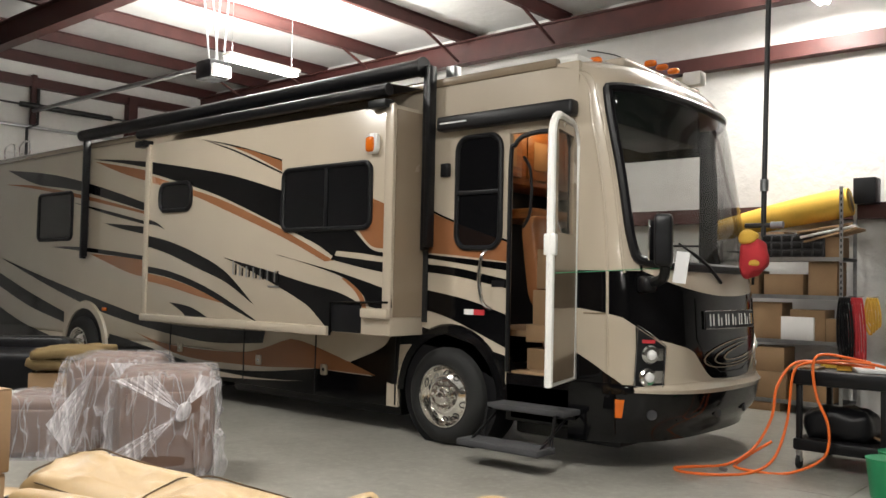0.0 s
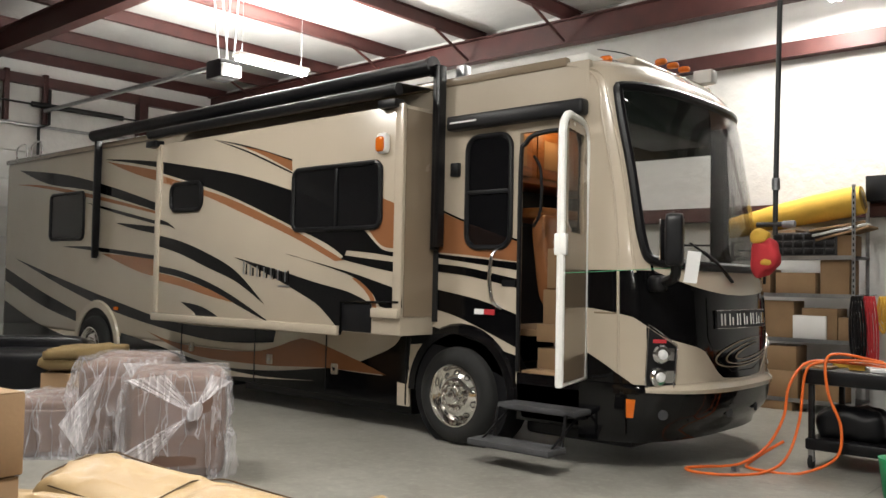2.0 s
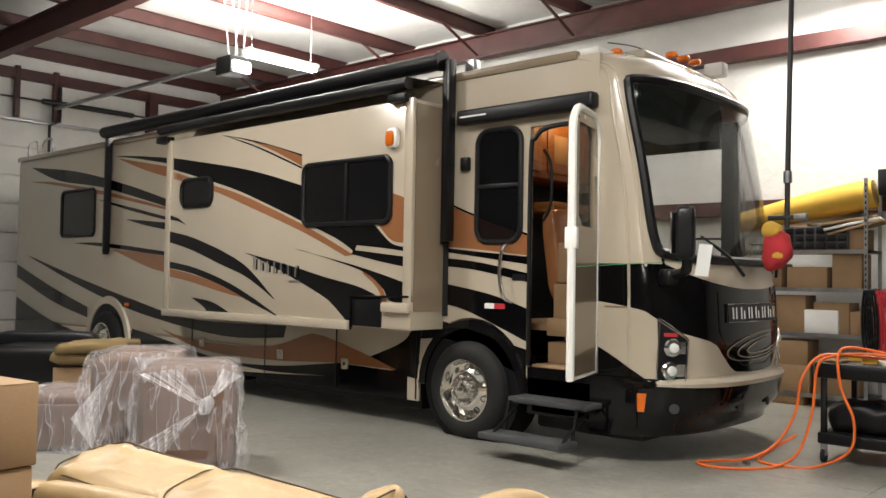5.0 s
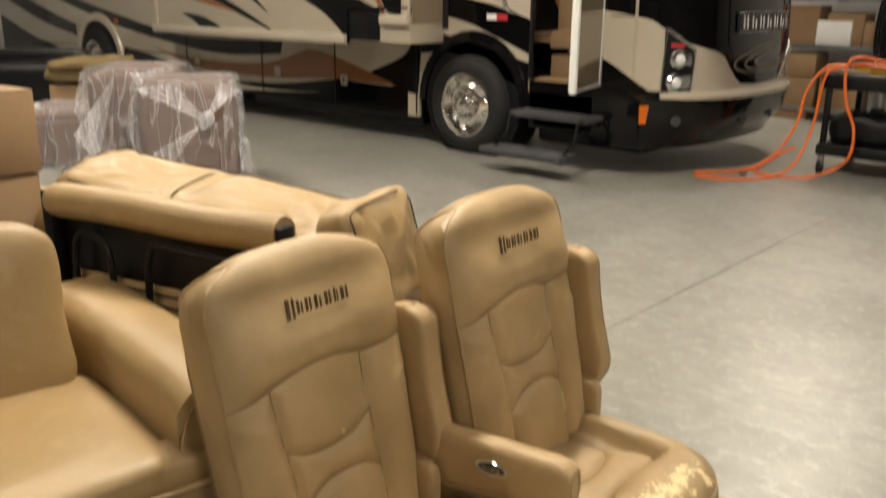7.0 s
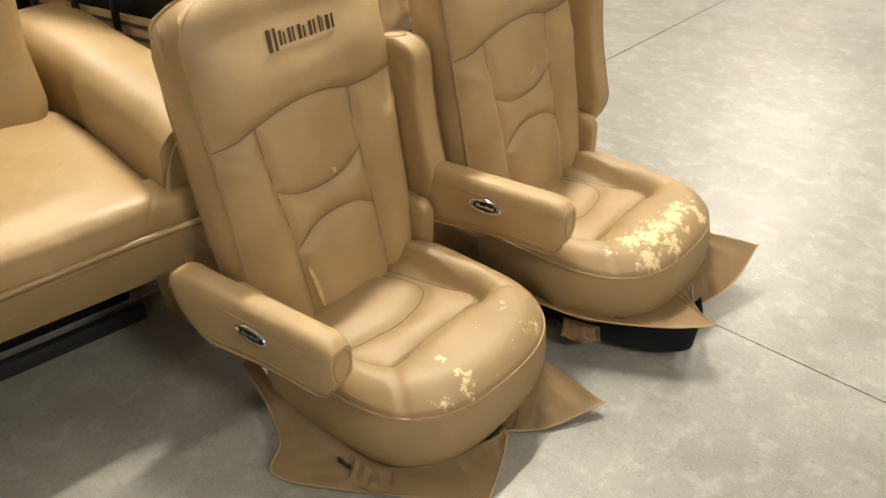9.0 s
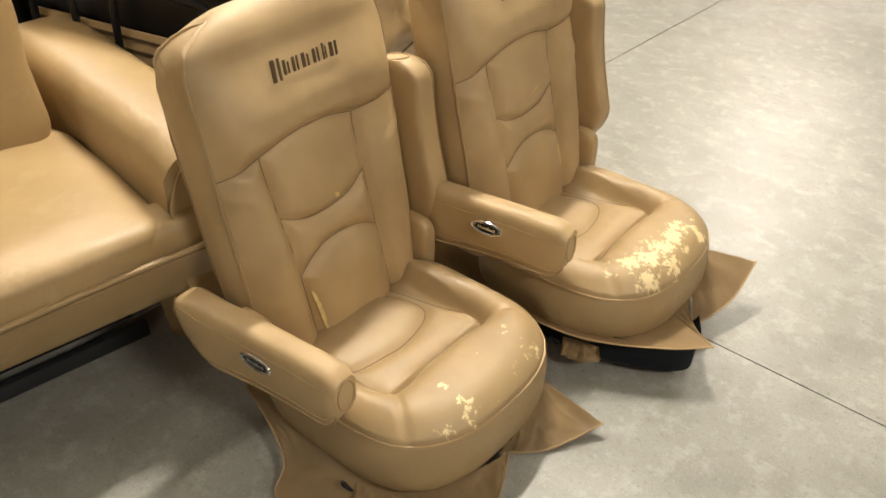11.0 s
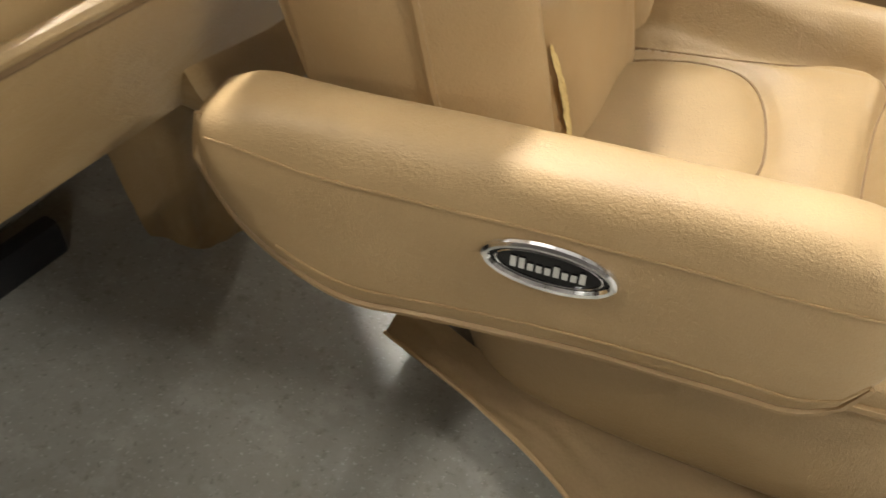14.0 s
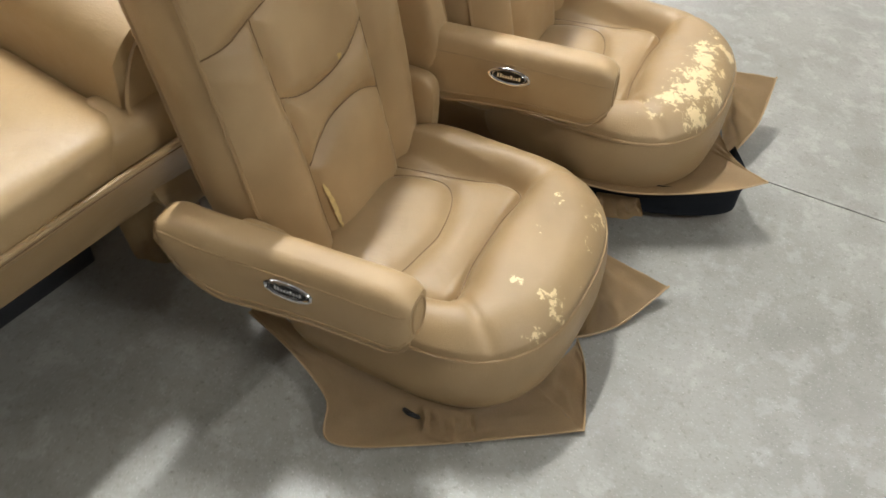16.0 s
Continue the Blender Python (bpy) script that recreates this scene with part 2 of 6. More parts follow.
def pillow(sx, sy, sz, e1=0.35, e2=0.35, nu=32, nv=20, wob=0.0, seed=0, m=None):
    """A soft block: a superellipsoid with the full sizes given, gently uneven."""
    b = bmesh.new()

    def sp(v, e):
        return math.copysign(abs(v) ** e, v)
    rings = []
    for i in range(1, nv):
        ph = -math.pi / 2 + math.pi * i / nv
        rings.append([Vector((sx / 2 * sp(math.cos(ph), e1) * sp(math.cos(2 * math.pi * j / nu), e2), sy / 2 * sp(math.cos(ph), e1) * sp(math.sin(2 * math.pi * j / nu), e2), sz / 2 * sp(math.sin(ph), e1))) for j in range(nu)])
    loft(rings, b)
    for v in b.verts:
        if wob:
            q = v.co * 6 + Vector((seed, 0, 0))
            v.co += v.co.normalized() * wob * noise.noise(q) + Vector((0, 0, wob * 0.7 * noise.noise(q * 2.3)))
    if m:
        b.transform(m)
    return b


def grow(b, m):
    b.transform(m)
    return b


# ---- building ----
XW, XE, YS, YN, ZC = -17.2, 7.0, -6.0, 12.6, 5.95
fl = part("floor", box(XW - 0.3, XE + 0.3, YS - 0.3, YN + 0.3, -0.3, -0.012), M_DARKSEAM, smooth=False)
tagged(fl, "grey sealed concrete shop floor with stains and saw-cut joints", "floor", kind="structure")
xj, yj = (XW - 0.3, -9.2, -1.655, 3.2, XE + 0.3), (YS - 0.3, -2.0, 2.665, 7.6, YN + 0.3)
for i in range(4):
    for j in range(4):
        part("floor_slab", box(xj[i] + 0.0022, xj[i + 1] - 0.0022, yj[j] + 0.0022, yj[j + 1] - 0.0022, -0.2, 0.0), M_FLOOR, fl, smooth=False)
# South and east walls stay out of view, darkened to cut bounce and reflections.
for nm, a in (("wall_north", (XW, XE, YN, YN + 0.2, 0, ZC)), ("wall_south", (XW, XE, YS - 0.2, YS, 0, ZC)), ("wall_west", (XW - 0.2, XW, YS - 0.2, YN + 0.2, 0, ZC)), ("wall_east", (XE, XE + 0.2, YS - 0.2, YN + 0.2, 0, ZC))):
    tagged(part(nm, box(*a), M_WALL if nm in ("wall_north", "wall_west") else M_WALL_UNSEEN, smooth=False), "metal building wall, white insulation facing; unseen sides darkened to cut bounce light", "wall", kind="structure")
tagged(part("ceiling", box(XW - 0.2, XE + 0.2, YS - 0.2, YN + 0.2, ZC, ZC + 0.2), M_CEIL, smooth=False), "white insulated metal roof deck", "ceiling", kind="structure")


def ibeam(p0, p1, h, w, t=0.02):
    """An I section from p0 to p1 (top flange up), one solid profile."""
    a, c = Vector(p0), Vector(p1)
    prof = ((-w / 2, 0), (w / 2, 0), (w / 2, -t), (t / 2, -t), (t / 2, -h + t), (w / 2, -h + t), (w / 2, -h), (-w / 2, -h), (-w / 2, -h + t), (-t / 2, -h + t), (-t / 2, -t), (-w / 2, -t))
    d = (c - a).normalized()
    ref = Vector((0, 0, 1)) if abs(d.z) < 0.9 else Vector((0, -1, 0))
    s = ref.cross(d).normalized()
    u = d.cross(s)
    return loft([[p + s * y + u * z for y, z in prof] for p in (a, c)])


for i in range(12):
    x = -17.18 + 1.975 * i
    tagged(part("roof_purlin", ibeam((x, YS, ZC - 0.005), (x, YN, ZC - 0.005), 0.22, 0.09), M_STEEL, smooth=False), "dark red steel roof purlin", "purlin", "roof purlins", "structure")
for y in (12.2, 6.75, -3.8):
    tagged(part("rafter", ibeam((XW, y, ZC - 0.23), (XE, y, ZC - 0.23), 0.40, 0.2), M_STEEL, smooth=False), "dark red steel frame rafter under the roof", "rafter", "rafters", "structure")
for z in (4.74, 2.55):
    tagged(part("wall_girt", box(-17, XE, 12.42, 12.6, z - 0.1, z + 0.1), M_STEEL, smooth=False), "dark red steel wall girt", "girt", "wall girts", "structure")
for i in range(5):
    x = -15.2 + 1.975 * i
    tagged(part("flange_brace", tube([(x, 11.2, ZC - 0.2), (x, 12.12, ZC - 0.58)], 0.025, 6), M_STEEL), "dark red steel brace from purlin to rafter", "brace", "flange braces", "structure")


# ---- motorhome ----
YM, YS_, YF = 7.08, 6.62, 9.62
rv = root("motorhome", pose(0, 0, 0), "cream, black and copper class A motorhome with its entry door open", "motorhome")
YC, HW, XB, NX = (YM + YF) / 2, (YF - YM) / 2, -3.72, 2.7


def front_x(z):
    """The nose's foremost x at a height."""
    zs = (0.28, 0.45, 0.68, 0.72, 1.0, 1.5, 1.74, 2.4, 3.1, 3.38, 3.5, 3.58, 3.62)
    xs = (-3.02, -2.86, -2.80, -2.84, -2.83, -2.86, -2.92, -3.02, -3.17, -3.28, -3.40, -3.58, -3.70)
    return float(np.interp(z, zs, xs))


def nose(v, z, off=0.0):
    """A point on the nose skin: v from -1 (near flank) to 1 (far flank)."""
    c = max(0.0, 1 - abs(v) ** NX) ** (1 / NX)
    q = max(0.0, z - 3.22) / 0.40
    return Vector((XB + (front_x(z) - XB + off) * c, YC + (HW + off - 0.09 * q ** 2.2) * v, z + (off if z > 3.5 else 0) - 0.40 * q * 0.36 * abs(v) ** 2.4))


def vmap(u):
    return math.sin(u * math.pi / 2)


def nose_patch(u0, u1, z0, z1, off=0.0, nu=28, nz=8, thick=0.012):
    """A patch of the nose skin; u0, u1 may be functions of t in 0..1 up the patch, z0, z1 of s across it."""
    b = bmesh.new()
    f = lambda q, w: q(w) if callable(q) else q
    g, h = [], []
    for k in range(nz + 1):
        t = k / nz
        ra, rb = [], []
        for i in range(nu + 1):
            s = i / nu
            u = f(u0, t) + (f(u1, t) - f(u0, t)) * s
            z = f(z0, s) + (f(z1, s) - f(z0, s)) * t
            ra.append(b.verts.new(nose(vmap(u), z, off)))
            rb.append(b.verts.new(nose(vmap(u), z, off - thick)))
        g.append(ra)
        h.append(rb)
    for k in range(nz):
        for i in range(nu):
            b.faces.new((g[k][i], g[k][i + 1], g[k + 1][i + 1], g[k + 1][i]))
            b.faces.new((h[k][i], h[k + 1][i], h[k + 1][i + 1], h[k][i + 1]))
    for i in range(nu):
        b.faces.new((g[0][i], h[0][i], h[0][i + 1], g[0][i + 1]))
        b.faces.new((g[nz][i], g[nz][i + 1], h[nz][i + 1], h[nz][i]))
    for k in range(nz):
        b.faces.new((g[k][0], g[k + 1][0], h[k + 1][0], h[k][0]))
        b.faces.new((g[k][nu], h[k][nu], h[k + 1][nu], g[k + 1][nu]))
    return b


# shell
part("rear_body", box(-15.7, -5.45, YM, YF, 0.62, 3.47, 0.07, 3), M_CREAM, rv)
part("side_wall", box(-5.45, -4.40, YM, YM + 0.05, 0.62, 3.47), M_CREAM, rv, smooth=False)
part("side_wall", box(-4.40, -3.70, YM, YM + 0.05, 2.90, 3.47), M_CREAM, rv, smooth=False)
part("side_wall", box(-3.70, XB + 0.04, YM + 0.002, YM + 0.05, 0.62, 3.47), M_CREAM, rv, smooth=False)
part("door_sill", box(-4.40, -3.70, YM, YM + 0.05, 0.42, 0.73), M_BLACK, rv, smooth=False)
# Cream inside wall drawn dark grey: the dim cab's shade is in the colour.
part("far_wall_darkened", box(-5.45, -4.75, YF - 0.05, YF, 0.62, 3.47), M_GREYC, rv, smooth=False)
part("far_wall_darkened", box(-4.75, XB, YF - 0.05, YF, 0.62, 1.70), M_GREYC, rv, smooth=False)
part("far_wall_darkened", box(-4.75, XB, YF - 0.05, YF, 2.95, 3.47), M_GREYC, rv, smooth=False)
part("roof", box(-15.6, XB, YM + 0.04, YF - 0.04, 3.47, 3.55, 0.03), M_WHITE, rv)
part("roof_edge", box(-15.7, -3.9, YM - 0.025, YM + 0.06, 3.44, 3.52, 0.015), M_CREAMD, rv)
part("cabin_floor", box(-5.45, -3.2, YM + 0.6, YF - 0.06, 1.02, 1.08), M_CARD, rv, smooth=False)
# Wood partition coloured black, with the unlit cab's shade put into it.
part("darkened_partition", box(-6.0, -5.44, YM + 0.06, YF - 0.06, 0.66, 3.44), M_BLACKP, rv, smooth=False)
# chassis
part("chassis", box(-15.4, -3.3, YM + 0.5, YF - 0.4, 0.34, 0.6, 0.03), M_BLACKP, rv)
# Tank boxes added to deepen the shadow beneath the body.
for a, c, zt in ((-11.3, -9.0, 0.16), (-8.8, -5.9, 0.14), (-15.2, -13.1, 0.18), (-4.45, -3.35, 0.16)):
    part("underbody_shade_tank", box(a, c, YM + 0.22, YF - 0.3, zt, 0.60, 0.04), M_BLACKP, rv)
part("rear_axle", tube([(-12.22, YM + 0.3, 0.46), (-12.22, YF - 0.2, 0.46)], 0.12, 12), M_BLACKP, rv)
for a, c in ((-15.65, -12.95), (-11.5, -5.75), (-4.4, -3.3)):
    part("skirt", box(a, c, YM, YM + 0.04, 0.27 if c < -5 else 0.31, 0.64, 0.008), M_CREAM if c < -5 else M_BLACK, rv)
part("far_skirt", box(-15.65, -3.4, YF - 0.05, YF, 0.3, 0.63), M_BLACK, rv)
# nose
part("roof_cap", nose_patch(-1, 1, 3.22, 3.62, nz=12), M_CREAM, rv)
part("roof_cap_top", box(XB - 0.3, -3.5, YM + 0.45, YF - 0.45, 3.46, 3.58, 0.05, 3), M_CREAM, rv)
part("pillar", nose_patch(-1, lambda t: -0.655 - 0.10 * t, 1.66, 3.225), M_CREAM, rv)
part("pillar", nose_patch(0.93, 1, 1.66, 3.225), M_BLACKP, rv)
part("cowl", nose_patch(-0.64, 0.64, lambda s: 1.46 + 0.20 * abs(2 * s - 1) ** 2.2, 1.74, 0.002, nz=6), M_CREAM, rv)
part("flank_band", nose_patch(-1, 1, 1.48, 1.70, -0.004, nz=4), M_BLACK, rv)
part("front_mask", nose_patch(-1, 1, 0.70, 1.50), M_BLACK, rv)
part("bumper", nose_patch(-1, 1, 0.24, 0.72, 0.03, nz=10), M_BLACK, rv)


def fascia_low(s):
    return float(np.interp(abs(2 * s - 1), (0, 0.33, 0.57, 0.72, 0.76, 0.85, 0.97, 1), (0.70, 0.70, 0.70, 0.70, 0.71, 0.80, 0.94, 0.98)))


def fascia_top(s):
    return float(np.interp(abs(2 * s - 1), (0, 0.2, 0.246, 0.306, 0.35, 0.40, 0.487, 0.6, 0.69, 0.77, 0.85, 1), (0.735, 0.755, 0.80, 0.90, 0.985, 1.025, 1.06, 1.105, 1.19, 1.27, 1.30, 1.345)))


part("front_fascia", nose_patch(-1, 1, fascia_low, fascia_top, 0.012, nu=96, nz=8), M_CREAM, rv, "cream painted lower front fascia")
part("bumper_trim", nose_patch(-0.72, 0.72, lambda s: 0.66 - 0.02 * math.sin(math.pi * s), lambda s: 0.70 + 0.045 * math.sin(math.pi * s) ** 0.6, 0.036, nu=40), M_CREAM, rv)
part("mask_seam", tube([nose(vmap(u), z, 0.004) for u, z in ((-0.32, 1.44), (-0.32, 1.10), (-0.26, 0.92), (-0.12, 0.80), (0.12, 0.80), (0.30, 0.92), (0.36, 1.10), (0.36, 1.44))], 0.004, 5), M_RUBBER, rv)
for sgn in (-1, 1):
    lamp = part("headlight", nose_patch(sgn * 0.705, sgn * 0.545, lambda s: 0.71 - 0.01 * s, lambda s: 1.20 - 0.16 * s, 0.024), M_BLACKP, rv, "twin round headlight in a black housing")
    part("bezel", tube([nose(vmap(sgn * q), z, 0.028) for q, z in ((0.712, 0.715), (0.705, 0.95), (0.69, 1.215), (0.62, 1.14), (0.54, 1.05), (0.545, 0.85), (0.565, 0.70), (0.64, 0.70))], 0.006, 6, closed=True), M_CHROME, lamp)
    for z in (0.975, 0.79):
        c0 = nose(vmap(sgn * (0.632 if z > 0.9 else 0.645)), z, 0.026)
        d = (nose(vmap(sgn * 0.62), z, 0.1) - c0).normalized()
        part("lens", tube([c0, c0 + d * 0.02, c0 + d * 0.035, c0 + d * 0.04], [0.078, 0.078, 0.066, 0.03], 20), M_CHROME, lamp)
        part("bulb_glass", tube([c0 + d * 0.03, c0 + d * 0.055, c0 + d * 0.065], [0.044, 0.038, 0.014], 16), M_PAPER, lamp)
        part("reflector", nose_patch(sgn * 0.60, sgn * 0.555, z - 0.05, z + 0.05, 0.028, nu=6, nz=4), M_CHROME, lamp)
    part("turn_signal", nose_patch(sgn * 0.672, sgn * 0.60, 1.065, 1.095, 0.030, nu=6, nz=2), M_RED, lamp)
    for uf, zf in ((0.608, 0.48), (0.146, 0.45)):
        part("fog_lamp", tube([nose(vmap(sgn * uf), zf, 0.02), nose(vmap(sgn * uf), zf, 0.038)], 0.042, 16), M_GREYC, rv)
    part("side_marker", nose_patch(sgn * 0.815, sgn * 0.765, 0.45, 0.60, 0.040, nu=4, nz=4), M_AMBER, rv)
# name plate without letters, ring emblem
part("name_plate", nose_patch(-0.262, 0.285, 1.18, 1.33, 0.014, nz=4), M_GREYC, rv)
part("plate_rim", tube([nose(vmap(u), z, 0.018) for u, z in ((-0.262, 1.18), (-0.262, 1.33), (0.0, 1.335), (0.285, 1.33), (0.285, 1.18), (0.0, 1.178))], 0.004, 5, closed=True), M_CHROME, rv)
for i in range(7):
    u = -0.232 + i * 0.073
    part("plate_letter_bar", nose_patch(u, u + 0.014, 1.205, 1.305, 0.026, nu=2, nz=2), M_CHROME, rv)
    part("plate_letter_bar", nose_patch(u + 0.028, u + 0.042, 1.205, 1.305 - 0.03 * (i % 2), 0.026, nu=2, nz=2), M_CHROME, rv)
for k, (w, h, c0, zc) in enumerate(((0.34, 0.115, 0.07, 0.965), (0.28, 0.085, 0.10, 0.965), (0.22, 0.055, 0.13, 0.975))):
    pts = [nose(vmap(c0 + w * math.cos(a * math.pi / 20)), zc + h * math.sin(a * math.pi / 20) + 0.05 * math.cos(a * math.pi / 20), 0.010) for a in range(7 + k, 38 - k)]
    part("emblem_arc", tube(pts, [0.002 + 0.005 * math.sin(math.pi * q / (len(pts) - 1)) for q in range(len(pts))], 6), M_CREAMD, rv)
# windshield
part("windshield", nose_patch(lambda t: -0.67 - 0.10 * t, 0.94, 1.73, 3.23, 0.006, nu=36, nz=10, thick=0.006), M_WIND, rv).visible_shadow = False
part("windshield_gasket", tube(spline([nose(vmap(u), z, 0.012) for u, z in ((-0.685, 1.86), (-0.725, 2.5), (-0.765, 3.12), (-0.70, 3.225), (-0.3, 3.235), (0.3, 3.235), (0.78, 3.225), (0.92, 3.12), (0.925, 2.5), (0.93, 1.85), (0.80, 1.725), (0.3, 1.705), (-0.3, 1.705), (-0.60, 1.735))], 5, True), 0.042, 8, closed=True), M_BLACKP, rv)
for u in (-0.2, 0.42):
    wa = part("wiper", tube(spline([nose(vmap(u + 0.10), 1.58, 0.03), nose(vmap(u - 0.02), 1.74, 0.05), nose(vmap(u - 0.2), 1.90, 0.04)], 5), [0.016] * 8 + [0.010] * 3, 6), M_BLACKP, rv)
    part("wiper_blade", tube([nose(vmap(u - 0.38), 1.87, 0.025), nose(vmap(u - 0.05), 1.89, 0.03)], 0.009, 6), M_RUBBER, wa)
mi = part("mirror", pillow(0.14, 0.27, 0.40, 0.3, 0.35, m=pose(-2.75, 6.83, 1.885, 0, 0, 24)), M_BLACKP, rv, "black plastic mirror head on an arm")
part("mirror_arm", tube(spline([(-2.74, 6.84, 1.70), (-2.78, 6.90, 1.61), (-2.92, 7.08, 1.58), (-3.10, 7.26, 1.56)], 5), 0.042, 8), M_BLACKP, mi)
part("mirror_foot", pillow(0.2, 0.12, 0.14, 0.5, 0.5, 16, 10, m=pose(-3.08, 7.20, 1.55, 0, 0, -40)), M_BLACKP, mi)
part("mirror_glass", box(-2.835, -2.82, 6.74, 6.94, 1.73, 2.04, 0.004), M_CHROME, mi)
# side piping that follows the front cap
for rib in (((-0.95, 3.40), (-0.90, 2.94), (-0.86, 2.5), (-0.842, 2.1), (-0.842, 1.7), (-0.85, 1.30), (-0.85, 0.82)), ((-0.90, 3.44), (-0.845, 3.1), (-0.812, 2.88), (-0.775, 2.34), (-0.755, 1.8), (-0.75, 1.64))):
    pts = [nose(vmap(u), z, 0.013 if z < 1.36 else 0.004) for u, z in rib]
    part("cap_trim", tube(spline([(-4.1, YM - 0.004, 3.50)] + pts, 6), 0.013, 6), M_CREAM, rv)
part("cap_joint", tube([(-3.70, YM - 0.003, 2.86), (-3.70, YM - 0.003, 0.66)], 0.007, 6), M_RUBBER, rv)
part("cap_shelf", tube([nose(vmap(u), 1.30, 0.013) for u in (-0.96, -0.90, -0.85)], 0.008, 6), M_CREAMD, rv)
for i in range(3):
    part("roof_marker", pillow(0.12, 0.08, 0.06, 0.7, 0.7, 12, 8, m=pose(-3.56 + 0.02 * i, 8.15 + 0.2 * i, 3.645)), M_AMBER, rv)
part("roof_marker", pillow(0.12, 0.08, 0.06, 0.7, 0.7, 12, 8, m=pose(-3.72, 7.42, 3.545)), M_AMBER, rv)
part("roof_camera", box(-3.58, -3.38, 8.86, 9.0, 3.56, 3.70, 0.02), M_WHITE, rv)
part("antenna", tube(spline([(-3.6, 7.9, 3.60), (-3.75, 7.8, 3.68), (-3.95, 7.65, 3.72)], 4), 0.006, 5), M_BLACKP, rv)
part("antenna", box(-5.30, -5.18, 7.2, 7.3, 3.5, 3.68, 0.01), M_GALV, rv)
# cab interior
part("dashboard", pillow(0.6, 2.2, 0.35, 0.5, 0.4, m=pose(-3.35, 8.35, 1.58)), M_BLACKP, rv)
part("cabinet", box(-5.43, -4.9, 7.25, 9.5, 2.55, 3.2, 0.02), M_WOOD, rv)
for i in range(3):
    part("cabinet_door", box(-4.9, -4.885, 7.35 + i * 0.7, 7.95 + i * 0.7, 2.62, 3.12, 0.006), M_WOOD, rv)
    part("cabinet_panel", box(-4.884, -4.878, 7.45 + i * 0.7, 7.85 + i * 0.7, 2.72, 3.02, 0.004), M_CARD, rv)
part("shelf", box(-5.43, -4.7, 7.9, 9.4, 2.2, 2.3, 0.01), M_WOOD, rv)
part("cabin_lamp", pillow(0.12, 0.12, 0.05, 0.6, 0.9, 12, 8, m=pose(-4.7, 8.3, 3.3)), M_INLAMP, rv)
pl = bpy.data.lights.new("cabin_light", "POINT")
pl.energy, pl.color, pl.shadow_soft_size = 11, (1.0, 0.6, 0.28), 0.06
new("cabin_light", pl).location = (-4.55, 8.2, 3.2)
for yy in (7.75, 9.0):
    part("cab_seat", pillow(0.18, 0.52, 0.9, 0.4, 0.35, m=pose(-4.45, yy, 1.75, 0, -8, 0)), M_COPPER if yy < 8 else M_LEATHER, rv)
    part("cab_seat_cushion", pillow(0.5, 0.52, 0.2, 0.4, 0.35, m=pose(-4.2, yy, 1.35)), M_LEATHER, rv)
    part("cab_seat_base", box(-4.4, -4.0, yy - 0.2, yy + 0.2, 1.05, 1.28, 0.02), M_CARD, rv)
for i, z in enumerate((0.73, 0.92, 1.08)):
    part("entry_stair", box(-4.39, -3.72, YM + 0.052 + 0.25 * i, YM + 0.35 + 0.25 * i, 0.62, z + 0.02, 0.01), M_CARD, rv)
part("inner_grab_rail", tube(spline([(-4.33, 7.2, 2.7), (-4.25, 7.2, 2.55), (-4.25, 7.2, 2.2), (-4.33, 7.2, 2.05)], 5), 0.014, 8), M_BLACKP, rv)
# Dark box added overhead to keep the upper windshield view shaded.
part("overhead_shade_box", box(-4.3, -3.62, YM + 0.25, YF - 0.25, 3.0, 3.4, 0.04), M_BLACKP, rv)
for bx0, bx1, by0, by1, bz0, bz1 in ((-4.36, -3.95, 7.42, 7.80, 1.10, 1.48), (-4.34, -3.98, 7.45, 7.82, 1.49, 1.86), (-4.36, -3.80, 7.32, 7.42, 1.0, 1.16)):
    part("stowed_carton", box(bx0, bx1, by0, by1, bz0, bz1, 0.008), M_CARD, rv)
# entry frame and open door
part("door_frame", tube(spline([(-4.385, YM - 0.006, 0.74), (-4.385, YM - 0.006, 2.55), (-4.33, YM - 0.006, 2.80), (-4.16, YM - 0.006, 2.88), (-3.75, YM - 0.006, 2.88)], 8), 0.022, 8), M_BLACKP, rv)
part("door_frame", tube([(-3.70, YM - 0.004, 0.74), (-3.70, YM - 0.004, 2.88)], 0.018, 8), M_BLACKP, rv)


def arched(w, z0, z1, r, n=6):
    """Outline in (s, z): a panel with its two top corners rounded."""
    pts = [(0, z0), (w, z0)]
    pts += [(w - r + r * math.cos(a * math.pi / 2 / n), z1 - r + r * math.sin(a * math.pi / 2 / n)) for a in range(n + 1)]
    pts += [(r - r * math.sin(a * math.pi / 2 / n), z1 - r + r * math.cos(a * math.pi / 2 / n)) for a in range(n + 1)]
    return pts


dm = Matrix.Translation((-3.685, 7.06, 0)) @ Euler((0, 0, radians(-74))).to_matrix().to_4x4()
DW = 0.67
door = part("entry_door", bmesh.new(), M_WHITE, rv, "open entry door with a white edge frame and a tall glass pane")
out = arched(DW, 0.74, 2.90, 0.20)
for s0, s1, z0, z1 in ((0.02, DW - 0.02, 0.76, 1.95), (0.02, 0.12, 1.952, 2.86), (DW - 0.12, DW - 0.02, 1.952, 2.8), (0.122, DW - 0.122, 2.78, 2.86)):
    part("door_panel", grow(box(s0, s1, -0.018, 0.018, z0, z1), dm), M_CREAMD, door, smooth=False)
part("edge_frame", grow(tube([(s, 0, z) for s, z in out], 0.034, 8, closed=True), dm), M_WHITE, door)
part("door_glass", grow(box(0.11, DW - 0.11, -0.006, 0.006, 1.94, 2.80), dm), M_WIND, door).visible_shadow = False
